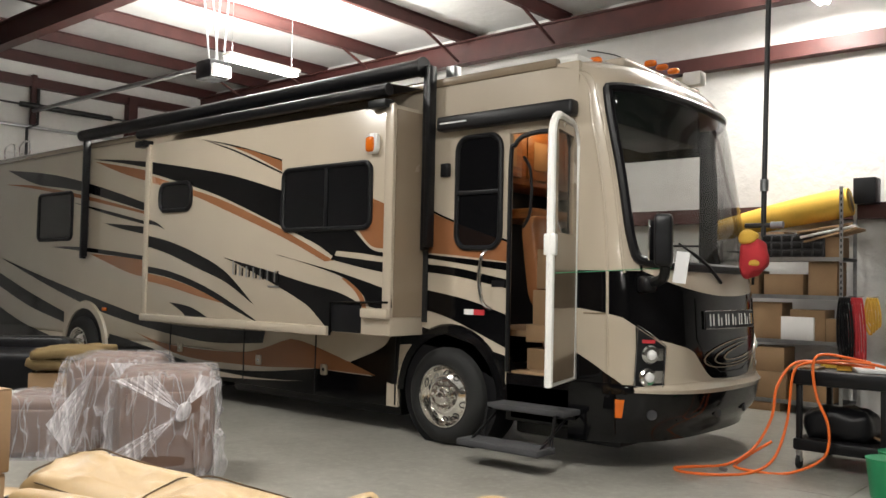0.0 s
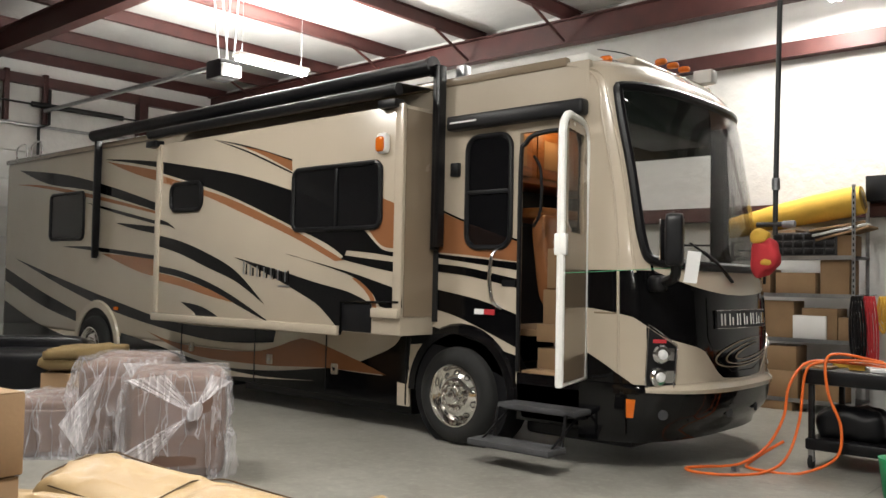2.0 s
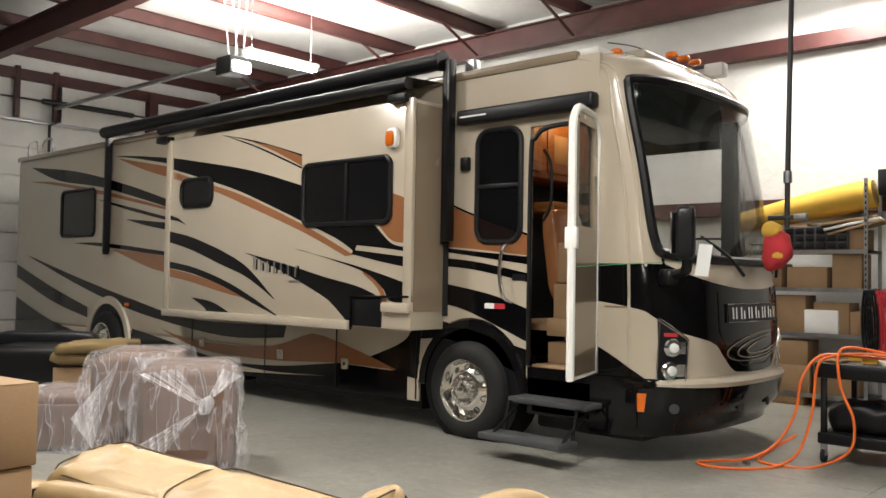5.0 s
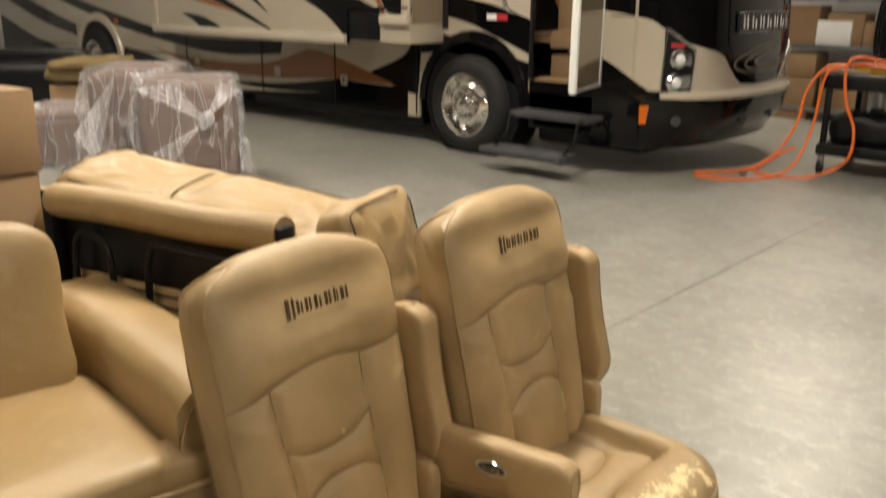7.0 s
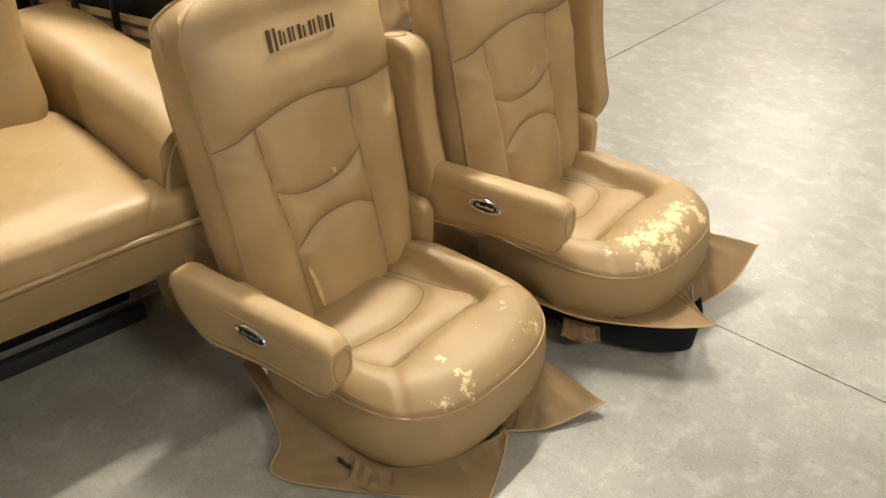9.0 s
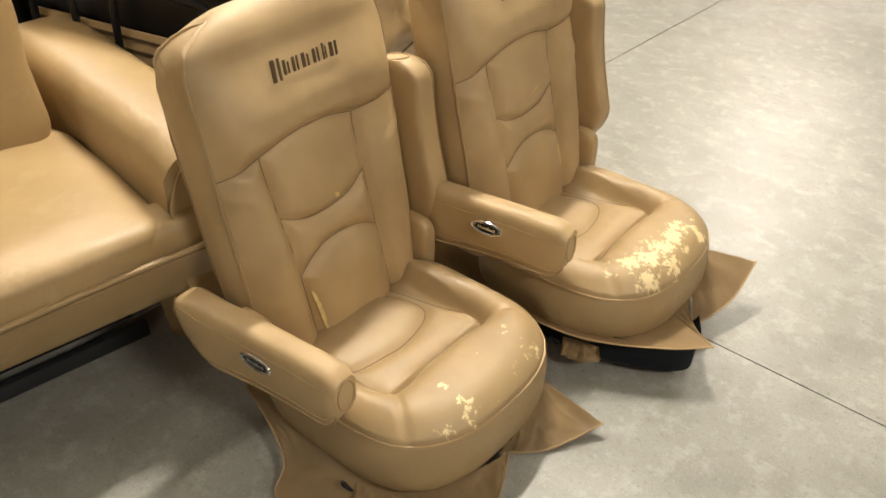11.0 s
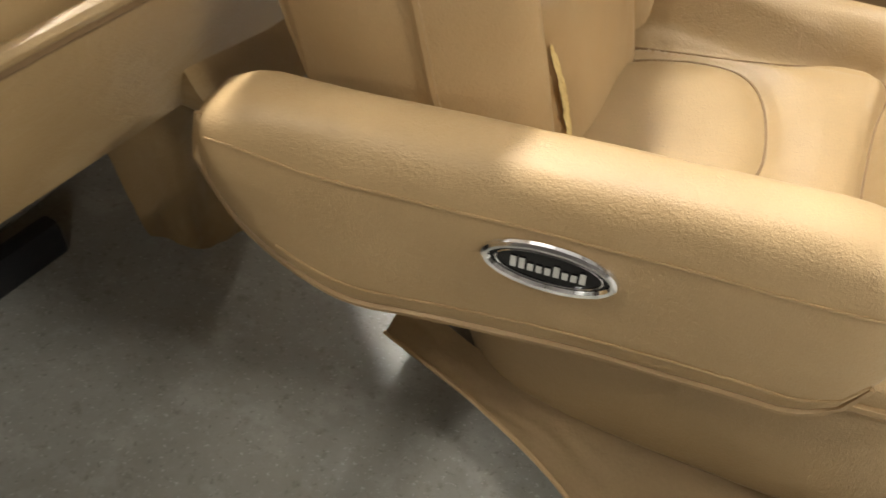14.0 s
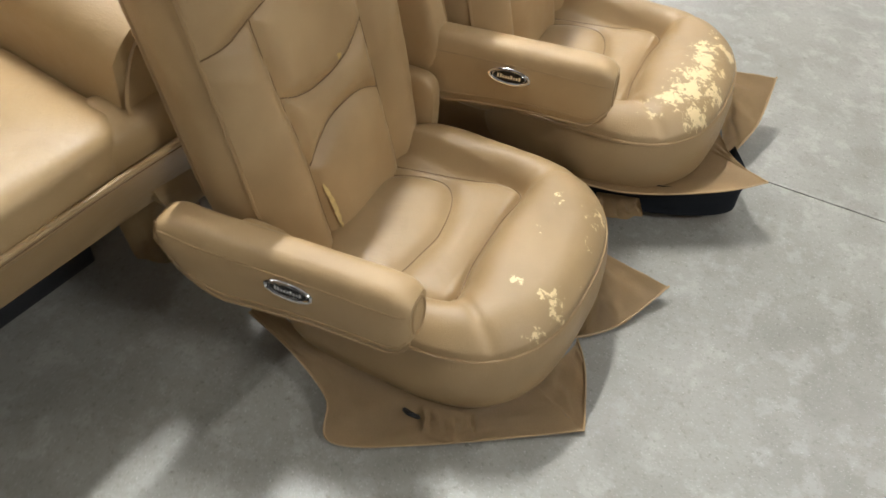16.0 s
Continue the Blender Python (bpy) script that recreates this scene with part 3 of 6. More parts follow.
part("glass_gasket", grow(tube([(s, -0.022, z) for s, z in ((0.11, 1.94), (DW - 0.11, 1.94), (DW - 0.11, 2.7), (DW - 0.18, 2.80), (0.18, 2.80), (0.11, 2.7))], 0.016, 6, closed=True), dm), M_BLACKP, door)
part("lock", grow(box(DW - 0.03, DW + 0.03, -0.05, 0.05, 1.76, 1.93, 0.01), dm), M_WHITE, door)



# windows
def window(x0, x1, z0, z1, y, bars=(), hbars=(), r=0.1):
    n = 6
    def ring(i, rr):
        pts = []
        for cx, cz, a0 in ((x1 - i - rr, z1 - i - rr, 0), (x0 + i + rr, z1 - i - rr, 90), (x0 + i + rr, z0 + i + rr, 180), (x1 - i - rr, z0 + i + rr, 270)):
            pts += [(cx + rr * math.cos(radians(a0 + 90 * k / n)), cz + rr * math.sin(radians(a0 + 90 * k / n))) for k in range(n + 1)]
        return pts
    w = part("window", slab([(x, y - 0.003, z) for x, z in ring(0.03, r * 0.8)], (0, -1, 0), 0.01), M_GLASS, rv, "dark tinted window in a black frame")
    part("window_frame", tube([(x, y - 0.012, z) for x, z in ring(0.02, r)], 0.026, 8, closed=True), M_BLACKP, w)
    for xb in bars:
        part("mullion", box(xb - 0.02, xb + 0.02, y - 0.028, y - 0.005, z0 + 0.03, z1 - 0.03, 0.005), M_BLACKP, w)
    for zb in hbars:
        part("mullion", box(x0 + 0.03, x1 - 0.03, y - 0.028, y - 0.005, zb - 0.02, zb + 0.02, 0.005), M_BLACKP, w)
    return w


window(-13.9, -12.72, 2.06, 2.83, YM, r=0.09)
window(-5.03, -4.47, 1.84, 2.93, YM, hbars=(2.38,), r=0.13)

# slide-out room
SX0, SX1, SZ0, SZ1 = -9.84, -5.43, 0.99, 3.22
sl = part("slide_out", box(SX0, SX1, YS_, YM + 0.01, SZ0 + 0.02, SZ1, 0.012), M_CREAM, rv, "extended slide-out room with painted swooshes")
part("slide_flange", box(SX0 - 0.01, SX0 + 0.10, YS_ - 0.02, YS_ + 0.02, SZ0, SZ1, 0.012), M_CREAM, sl)
part("slide_flange", box(SX1 - 0.10, SX1 + 0.012, YS_ - 0.02, YS_ + 0.02, SZ0 + 0.2, SZ1 + 0.01, 0.012), M_CREAM, sl)
# End face turned from the lamps; its shade is put into the darker paint.
part("slide_end_panel_shaded", box(SX1 + 0.002, SX1 + 0.012, YS_ + 0.03, YM - 0.01, SZ0 + 0.2, SZ1 - 0.04), M_CREAMD, sl, smooth=False)
part("lower_flange", grow(box(SX0, -6.27, -0.05, 0.03, -0.05, 0.05, 0.02), pose(0, YS_, SZ0 + 0.03)), M_CREAM, sl)
part("lower_flange", box(-5.80, SX1, YS_ - 0.05, YS_ + 0.03, 1.17, 1.27, 0.02), M_CREAM, sl)
part("corner_notch", box(-6.24, -5.82, YS_ - 0.012, YS_ + 0.3, 1.02, 1.30, 0.01), M_BLACKP, sl)
part("notch_frame", tube([(-6.25, YS_ - 0.02, 0.98), (-6.25, YS_ - 0.02, 1.31), (-5.44, YS_ - 0.02, 1.33)], 0.012, 6), M_BLACK, sl)
part("seal", box(SX1 + 0.012, SX1 + 0.06, YM - 0.03, YM + 0.0, SZ0 + 0.15, SZ1 + 0.1), M_RUBBER, sl)
part("slide_lamp", pillow(0.15, 0.08, 0.20, 0.5, 0.7, 16, 10, m=pose(-5.68, YS_ - 0.03, 2.86)), M_WHITE, sl)
part("slide_lamp_lens", pillow(0.12, 0.06, 0.15, 0.5, 0.7, 16, 10, m=pose(-5.69, YS_ - 0.055, 2.85)), M_AMBER, sl)
window(-7.07, -5.70, 2.03, 2.71, YS_, bars=(-6.36,), r=0.09)
window(-9.50, -8.78, 2.33, 2.70, YS_, r=0.11)


def swoosh(mt, up, lo, y, k, owner):
    """A painted shape between an upper and a lower curve, each given by a few (x, z) turning points."""
    def even(c):
        p = spline([(x, 0, z) for x, z in c], 10)
        d = [0.0]
        for a, q in zip(p, p[1:]):
            d.append(d[-1] + (q - a).length)
        t = np.linspace(0, d[-1], 25)
        return list(zip(np.interp(t, d, [q.x for q in p]), np.interp(t, d, [q.z for q in p])))
    yy = y - 0.0022 - 0.0006 * k
    u, l = even(up), even(lo)
    b = loft([[(x, yy, z) for x, z in u], [(x, yy, z) for x, z in l], [(x, y + 0.004, z) for x, z in l], [(x, y + 0.004, z) for x, z in u]], caps=False, closed=False)
    part("painted_swoosh", b, {"k": M_BLACK, "c": M_COPPER, "w": M_CREAM}[mt], owner, {"k": "black painted swoosh", "c": "copper painted swoosh", "w": "cream painted pinstripe"}[mt])


k = 0
for mt, up, lo in (
    ("k", ((-9.71, 2.99), (-8.12, 2.73), (-7.08, 2.48)), ((-9.7, 2.84), (-8.8, 2.63), (-8.1, 2.44), (-7.06, 2.09))),
    ("k", ((-7.08, 2.48), (-6.5, 2.3), (-6.1, 2.05)), ((-7.06, 2.09), (-6.51, 1.9), (-6.23, 1.76))),
    ("k", ((-6.3, 2.08), (-6.01, 2.06), (-5.7, 1.84), (-5.43, 1.8)), ((-6.37, 1.84), (-5.84, 1.8), (-5.43, 1.75))),
    ("c", ((-9.7, 2.81), (-8.8, 2.59), (-8.1, 2.41), (-7.06, 2.06), (-6.24, 1.73)), ((-9.69, 2.72), (-8.8, 2.52), (-8.1, 2.31), (-7.06, 1.98), (-6.37, 1.72))),
    ("k", ((-6.24, 1.78), (-5.83, 1.74), (-5.42, 1.7)), ((-6.28, 1.74), (-5.83, 1.66), (-5.42, 1.6))),
    ("k", ((-7.19, 1.8), (-6.15, 1.61), (-5.42, 1.44)), ((-7.05, 1.78), (-6.15, 1.58), (-5.82, 1.41), (-5.7, 1.28), (-5.41, 1.28))),
    ("k", ((-8.12, 1.77), (-7.28, 1.62), (-6.67, 1.5), (-6.15, 1.41), (-5.82, 1.3)), ((-8.12, 1.77), (-7.64, 1.63), (-6.75, 1.32), (-6.48, 1.17), (-6.26, 1.0))),
    ("c", ((-6.07, 1.56), (-5.86, 1.45), (-5.76, 1.3), (-5.75, 1.18)), ((-6.11, 1.55), (-5.92, 1.43), (-5.82, 1.3), (-5.81, 1.18))),
    ("c", ((-8.02, 3.04), (-7.6, 2.95), (-7.1, 2.8)), ((-8.02, 3.04), (-7.6, 2.9), (-7.09, 2.69))),
    ("k", ((-8.62, 3.18), (-7.92, 3.04), (-7.1, 2.82)), ((-8.62, 3.18), (-7.92, 3.02), (-7.1, 2.8))),
    ("k", ((-8.62, 3.18), (-7.91, 2.98), (-7.09, 2.68)), ((-8.62, 3.18), (-7.91, 2.96), (-7.09, 2.66))),
    ("k", ((-9.76, 2.05), (-9.26, 1.97), (-8.64, 1.81), (-8.06, 1.6), (-7.52, 1.24)), ((-9.75, 1.91), (-9.25, 1.81), (-8.63, 1.64), (-8.05, 1.48), (-7.52, 1.24))),
    ("k", ((-9.73, 1.66), (-9.23, 1.6), (-8.62, 1.47), (-8.04, 1.29), (-7.35, 1.02)), ((-9.73, 1.58), (-9.23, 1.52), (-8.61, 1.39), (-8.04, 1.22), (-7.35, 1.02))),
    ("c", ((-9.73, 1.57), (-9.23, 1.51), (-8.61, 1.39), (-8.09, 1.24)), ((-9.72, 1.47), (-9.22, 1.41), (-8.61, 1.31), (-8.09, 1.24))),
    ("k", ((-9.21, 1.22), (-8.72, 1.17), (-8.19, 0.99)), ((-9.21, 1.22), (-8.93, 1.11), (-8.76, 0.99))),
    ("k", ((-9.77, 2.26), (-9.56, 2.21), (-9.37, 2.12)), ((-9.77, 2.2), (-9.55, 2.17), (-9.37, 2.12))),
    ("c", ((-5.7, 2.33), (-5.58, 2.29), (-5.44, 2.24)), ((-5.92, 2.06), (-5.7, 1.87), (-5.43, 1.84))),
):
    swoosh(mt, up, lo, YS_, k % 3, sl)
    k += 1
for mt, up, lo in (
    ("k", ((-12.16, 3.27), (-11.25, 3.19), (-9.8, 3.02)), ((-12.16, 3.27), (-11.25, 3.14), (-9.8, 2.9))),
    ("c", ((-12.08, 3.23), (-11.25, 3.1), (-9.8, 2.86)), ((-12.08, 3.23), (-11.16, 2.97), (-9.8, 2.68))),
    ("k", ((-15.14, 3.31), (-13.34, 3.11), (-11.54, 2.76), (-9.8, 2.33)), ((-15.14, 3.31), (-14.03, 3.01), (-12.39, 2.79), (-9.8, 2.26))),
    ("c", ((-15.24, 3.07), (-14.13, 2.99), (-12.39, 2.74), (-10.2, 2.35)), ((-15.24, 3.07), (-14.13, 2.94), (-12.38, 2.68), (-10.2, 2.32))),
    ("k", ((-12.74, 2.65), (-11.69, 2.48), (-10.1, 2.20)), ((-12.74, 2.65), (-11.68, 2.43), (-10.1, 2.16))),
    ("k", ((-11.76, 2.3), (-11.19, 2.26), (-10.1, 2.17)), ((-11.76, 2.3), (-11.18, 2.19), (-10.1, 2.05))),
    ("k", ((-13.44, 1.97), (-12.32, 1.95), (-9.9, 1.75)), ((-13.44, 1.97), (-12.32, 1.89), (-9.9, 1.70))),
    ("c", ((-12.14, 1.85), (-11.48, 1.82), (-9.9, 1.72)), ((-12.14, 1.85), (-10.91, 1.56), (-9.9, 1.50))),
    ("k", ((-15.23, 1.79), (-13.2, 1.41), (-11.43, 1.11), (-9.94, 0.91), (-7.9, 0.92)), ((-15.23, 1.79), (-13.19, 1.29), (-11.41, 0.95), (-9.27, 0.73), (-7.94, 0.78))),
    ("k", ((-15.6, 1.62), (-14.19, 1.25), (-12.9, 0.96)), ((-15.6, 1.40), (-14.17, 1.02), (-12.9, 0.80))),
    ("k", ((-15.6, 1.05), (-14.3, 0.72), (-12.96, 0.52)), ((-15.6, 0.27), (-14.3, 0.27), (-12.96, 0.27))),
    ("k", ((-11.5, 0.70), (-10.62, 0.6), (-9.26, 0.43), (-8.09, 0.44), (-6.98, 0.56)), ((-11.5, 0.27), (-10.17, 0.272), (-8.76, 0.272), (-7.76, 0.272), (-6.97, 0.272))),
    ("k", ((-6.98, 0.56), (-6.4, 0.55), (-5.9, 0.55)), ((-6.97, 0.272), (-6.26, 0.272), (-5.9, 0.272))),
    ("k", ((-6.45, 0.67), (-5.95, 0.87), (-5.80, 1.1), (-5.70, 1.13)), ((-6.27, 0.6), (-6.1, 0.55), (-5.85, 0.5), (-5.76, 0.5))),
    ("c", ((-10.78, 0.76), (-9.92, 0.64), (-8.43, 0.64), (-7.78, 0.76), (-7.38, 0.86), (-6.62, 0.71), (-6.06, 0.56)), ((-10.78, 0.76), (-9.65, 0.52), (-8.2, 0.5), (-7.37, 0.54), (-6.98, 0.56), (-6.44, 0.56), (-6.06, 0.56))),
    ("w", ((-9.3, 0.60), (-8.4, 0.57), (-7.7, 0.70), (-7.3, 0.94)), ((-9.3, 0.60), (-8.4, 0.54), (-7.66, 0.66), (-7.22, 0.94))),
    ("w", ((-8.9, 0.385), (-8.1, 0.365), (-7.2, 0.40)), ((-8.9, 0.31), (-8.1, 0.345), (-7.2, 0.40))),
    ("c", ((-5.43, 2.25), (-5.08, 2.12), (-4.41, 1.91)), ((-5.42, 1.82), (-5.0, 1.79), (-4.41, 1.73))),
    ("k", ((-5.43, 2.28), (-5.08, 2.14), (-4.41, 1.93)), ((-5.43, 2.26), (-5.08, 2.12), (-4.41, 1.91))),
    ("k", ((-5.42, 1.81), (-5.0, 1.77), (-4.41, 1.72)), ((-5.42, 1.77), (-5.0, 1.72), (-4.41, 1.65))),
    ("k", ((-5.42, 1.71), (-4.99, 1.67), (-4.41, 1.57)), ((-5.41, 1.63), (-4.99, 1.59), (-4.41, 1.49))),
    ("k", ((-5.41, 1.46), (-4.85, 1.37), (-4.41, 1.25)), ((-5.4, 1.26), (-5.05, 1.18), (-4.41, 0.95))),
    ("k", ((-5.70, 1.13), (-5.26, 1.06), (-4.41, 0.88)), ((-5.72, 0.9), (-5.24, 0.9), (-4.41, 0.62))),
    ("k", ((-4.75, 0.95), (-4.58, 0.91), (-4.41, 0.88)), ((-4.55, 0.6), (-4.48, 0.62), (-4.41, 0.62))),
):
    swoosh(mt, up, lo, YM, k % 4, rv)
    k += 1
# lettering on the flank shown as plain bars
for i in range(7):
    x0, z0 = -7.93 + i * 0.125, 1.57 - 0.012 * i
    part("letter_bar", box(x0, x0 + 0.022, YS_ - 0.008, YS_, z0, z0 + 0.12 + (0.04 if i == 0 else 0)), M_GALV, sl, smooth=False)
    part("letter_bar", box(x0 + 0.05, x0 + 0.072, YS_ - 0.008, YS_, z0, z0 + (0.12, 0.09)[i % 2]), M_BLACK, sl, smooth=False)
part("letter_bar", box(-7.28, -7.1, YS_ - 0.008, YS_, 1.44, 1.46), M_GALV, sl, smooth=False)


# wheels
def wheel(x):
    y, z = 7.0, 0.46
    w = part("wheel", lathe(x, z, ((y + 0.05, 0.275), (y - 0.01, 0.288), (y - 0.028, 0.31), (y - 0.034, 0.35), (y - 0.022, 0.40), (y + 0.004, 0.438), (y + 0.03, 0.456), (y + 0.26, 0.458), (y + 0.29, 0.43), (y + 0.29, 0.2)), 56), M_RUBBER, rv, "black road tyre on a polished rim")
    rm = part("rim", lathe(x, z, ((y - 0.012, 0.296), (y - 0.030, 0.293), (y - 0.032, 0.283), (y - 0.012, 0.270), (y + 0.045, 0.258), (y + 0.055, 0.250)), 56), M_ALU, w)
    part("wheel_disc", lathe(x, z, ((y + 0.056, 0.256), (y + 0.040, 0.238), (y + 0.006, 0.195), (y - 0.008, 0.175), (y - 0.012, 0.155), (y - 0.006, 0.10), (y - 0.006, 0.02)), 48), M_ALU, rm)
    part("hub", lathe(x, z, ((y - 0.004, 0.086), (y - 0.05, 0.082), (y - 0.066, 0.07), (y - 0.07, 0.05), (y - 0.085, 0.046), (y - 0.092, 0.03), (y - 0.093, 0.001)), 28), M_ALU, rm)
    for j in range(10):
        a = 2 * math.pi * j / 10
        c, s = math.cos(a), math.sin(a)
        part("lug_nut", tube([(x + 0.125 * c, y - 0.004, z + 0.125 * s), (x + 0.125 * c, y - 0.04, z + 0.125 * s), (x + 0.125 * c, y - 0.052, z + 0.125 * s)], [0.019, 0.018, 0.010], 8), M_ALU, rm)
        a += math.pi / 10
        c, s = math.cos(a), math.sin(a)
        hole = part("hand_hole", lathe(0, 0, ((0.004, 0.032), (-0.003, 0.030), (-0.004, 0.024), (0.006, 0.022), (0.007, 0.001)), 14), M_BLACKP, rm)
        hole.matrix_world = Matrix.Translation((x + 0.217 * c, y + 0.022, z + 0.217 * s)) @ Vector((c * 0.62, -0.78, s * 0.62)).to_track_quat("-Y", "Z").to_matrix().to_4x4()


def arch(x, r0, r1, mt):
    pts = lambda r, y: [(x + r * math.cos(a * math.pi / 16), y, 0.46 + r * math.sin(a * math.pi / 16)) for a in range(17)]
    part("wheel_arch", loft([pts(r0, YM + 0.3), pts(r0, YM - 0.03), pts(r1, YM - 0.03), pts(r1 + 0.02, YM)], caps=False, closed=False), mt, rv)


wheel(-5.06)
wheel(-12.22)
arch(-5.06, 0.58, 0.66, M_BLACK)
arch(-12.22, 0.58, 0.68, M_CREAM)
for x in (-5.06, -12.22):
    part("wheel_well", tube([(x, YM - 0.004, 0.5), (x, YM + 0.32, 0.5)], 0.585, 32), M_BLACKP, rv)
# awnings
aw = part("main_awning", tube([(-12.3, 6.97, 3.62), (-5.42, 6.97, 3.64)], 0.085, 16), M_BLACKP, rv, "rolled black patio awning")
part("awning_cap", tube([(-5.42, 6.97, 3.64), (-5.38, 6.97, 3.64)], [0.1, 0.1], 16), M_BLACKP, aw)
for x, z in ((-12.22, 1.78), (-5.33, 1.84)):
    part("awning_arm", box(x - 0.07, x - 0.01, YM - 0.1, YM - 0.02, z, 3.66, 0.01), M_BLACKP, aw)
    part("awning_arm", box(x + 0.0, x + 0.06, YM - 0.14, YM - 0.04, z + 0.03, 3.64, 0.01), M_BLACKP, aw)
tp = part("slide_topper", tube([(-9.98, 6.58, 3.36), (-5.47, 6.58, 3.36)], 0.06, 14), M_BLACKP, rv, "black slide topper roller")
for x in (-9.9, -5.6):
    part("topper_bracket", box(x - 0.12, x + 0.12, YS_ - 0.08, YS_ + 0.05, 3.19, 3.27, 0.01), M_BLACKP, tp)
part("topper_cloth", slab([(-9.9, 6.57, 3.42), (-5.5, 6.57, 3.42), (-5.5, 7.08, 3.45), (-9.9, 7.08, 3.45)], (0, 0, 1), 0.006), M_BLACKP, tp)
da = part("door_awning", box(-5.2, -3.67, YM - 0.13, YM, 2.98, 3.12, 0.03, 3), M_BLACKP, rv, "black door awning case with small white marks")
part("awning_mark", box(-5.14, -4.82, YM - 0.134, YM - 0.128, 3.04, 3.055), M_PAPER, da)
# handles, stickers, small fittings
gr = part("grab_handle", tube(spline([(-4.62, YM - 0.01, 1.84), (-4.64, YM - 0.08, 1.78), (-4.66, YM - 0.09, 1.55), (-4.62, YM - 0.08, 1.36), (-4.58, YM - 0.01, 1.30)], 6), 0.02, 10), M_CHROME, rv, "chrome grab handle")
part("porch_latch", box(-5.2, -5.1, YM - 0.05, YM, 2.55, 2.68, 0.01), M_BLACKP, rv)
part("sticker", box(-4.90, -4.785, YM - 0.008, YM, 1.235, 1.285), M_PAPER, rv, smooth=False)
part("sticker", box(-4.785, -4.66, YM - 0.008, YM, 1.235, 1.285), M_RED, rv, smooth=False)
part("sticker", box(-4.58, -4.43, YM - 0.008, YM, 1.50, 1.56), M_BLACKP, rv, smooth=False)
for x, z in ((-9.65, 0.62), (-8.0, 0.58), (-6.85, 0.56)):
    part("bay_latch", box(x - 0.05, x + 0.05, YM - 0.012, YM, z - 0.06, z + 0.06, 0.02), M_CREAM, rv)
    part("latch_button", tube([(x, YM - 0.012, z), (x, YM - 0.022, z)], 0.02, 12), M_CHROME, rv)
for x in (-9.9, -8.3, -7.0, -5.78):
    part("bay_seam", box(x - 0.007, x + 0.007, YM - 0.009, YM, 0.29, 0.97), M_BLACKP, rv, smooth=False)
part("side_marker", box(-11.72, -11.6, YM - 0.02, YM, 1.02, 1.07, 0.01), M_AMBER, rv)
for x in (-15.6, -15.0):
    part("ladder_loop", tube(spline([(x, 7.2, 3.5), (x, 7.2, 3.75), (x + 0.35, 7.2, 3.78), (x + 0.4, 7.2, 3.5)], 5), 0.015, 8), M_CHROME, rv)
# entry steps
st = part("step_frame", box(-4.35, -3.65, YM + 0.0, YM + 0.3, 0.33, 0.42, 0.01), M_BLACKP, rv, "folded-out black entry steps with grey treads")
part("step_tread", box(-4.40, -3.60, 6.80, 7.06, 0.44, 0.49, 0.012), M_GREYC, st)
part("step_tread", box(-4.45, -3.62, 6.45, 6.72, 0.16, 0.215, 0.012), M_GREYC, st)
for x in (-4.36, -3.66):
    part("step_bracket", tube([(x, 7.1, 0.40), (x, 6.76, 0.45), (x, 6.7, 0.19)], 0.016, 8), M_BLACKP, st)
    part("step_bracket", tube([(x, 6.95, 0.43), (x, 6.5, 0.18)], 0.012, 8), M_BLACKP, st)


# ---- captain seats ----
def worn_leather(name, spots, spread, cover):
    """Tan leather whose top coat has flaked off round a few spots, down to the pale foam."""
    m = mat(name, (0.42, 0.285, 0.138), 0.42, var=0.10, scale=5, fine=480, bump=0.24, dist=0.0015, wrinkle=0.22, grain=520)
    nt = m.node_tree
    p = nt.nodes["Principled BSDF"]
    src = p.inputs["Base Color"].links[0].from_socket
    tc = [n for n in nt.nodes if n.type == "TEX_COORD"][0]
    acc = None
    for sp in spots:
        d = nt.nodes.new("ShaderNodeVectorMath")
        d.operation = "DISTANCE"
        nt.links.new(tc.outputs["Object"], d.inputs[0])
        d.inputs[1].default_value = sp[:3]
        r = nt.nodes.new("ShaderNodeMapRange")
        r.inputs["From Min"].default_value, r.inputs["From Max"].default_value = 0.0, sp[3]
        r.inputs["To Min"].default_value, r.inputs["To Max"].default_value = 1.0, 0.0
        nt.links.new(d.outputs["Value"], r.inputs[0])
        if acc is None:
            acc = r.outputs[0]
        else:
            mx = nt.nodes.new("ShaderNodeMath")
            mx.operation = "MAXIMUM"
            nt.links.new(acc, mx.inputs[0])
            nt.links.new(r.outputs[0], mx.inputs[1])
            acc = mx.outputs[0]
    n = nt.nodes.new("ShaderNodeTexNoise")
    n.inputs["Scale"].default_value = 60
    n.inputs["Detail"].default_value = 12
    n.inputs["Roughness"].default_value = 0.74
    nt.links.new(tc.outputs["Object"], n.inputs["Vector"])
    ad = nt.nodes.new("ShaderNodeMath")
    ad.operation = "MULTIPLY_ADD"
    nt.links.new(acc, ad.inputs[0])
    ad.inputs[1].default_value = spread
    nt.links.new(n.outputs["Fac"], ad.inputs[2])
    st = nt.nodes.new("ShaderNodeMapRange")
    st.inputs["From Min"].default_value, st.inputs["From Max"].default_value = cover, cover + 0.015
    nt.links.new(ad.outputs[0], st.inputs[0])
    mc = nt.nodes.new("ShaderNodeMix")
    mc.data_type = "RGBA"
    nt.links.new(st.outputs[0], mc.inputs["Factor"])
    nt.links.new(src, mc.inputs["A"])
    mc.inputs["B"].default_value = (0.70, 0.55, 0.30, 1)
    nt.links.new(mc.outputs["Result"], p.inputs["Base Color"])
    return m


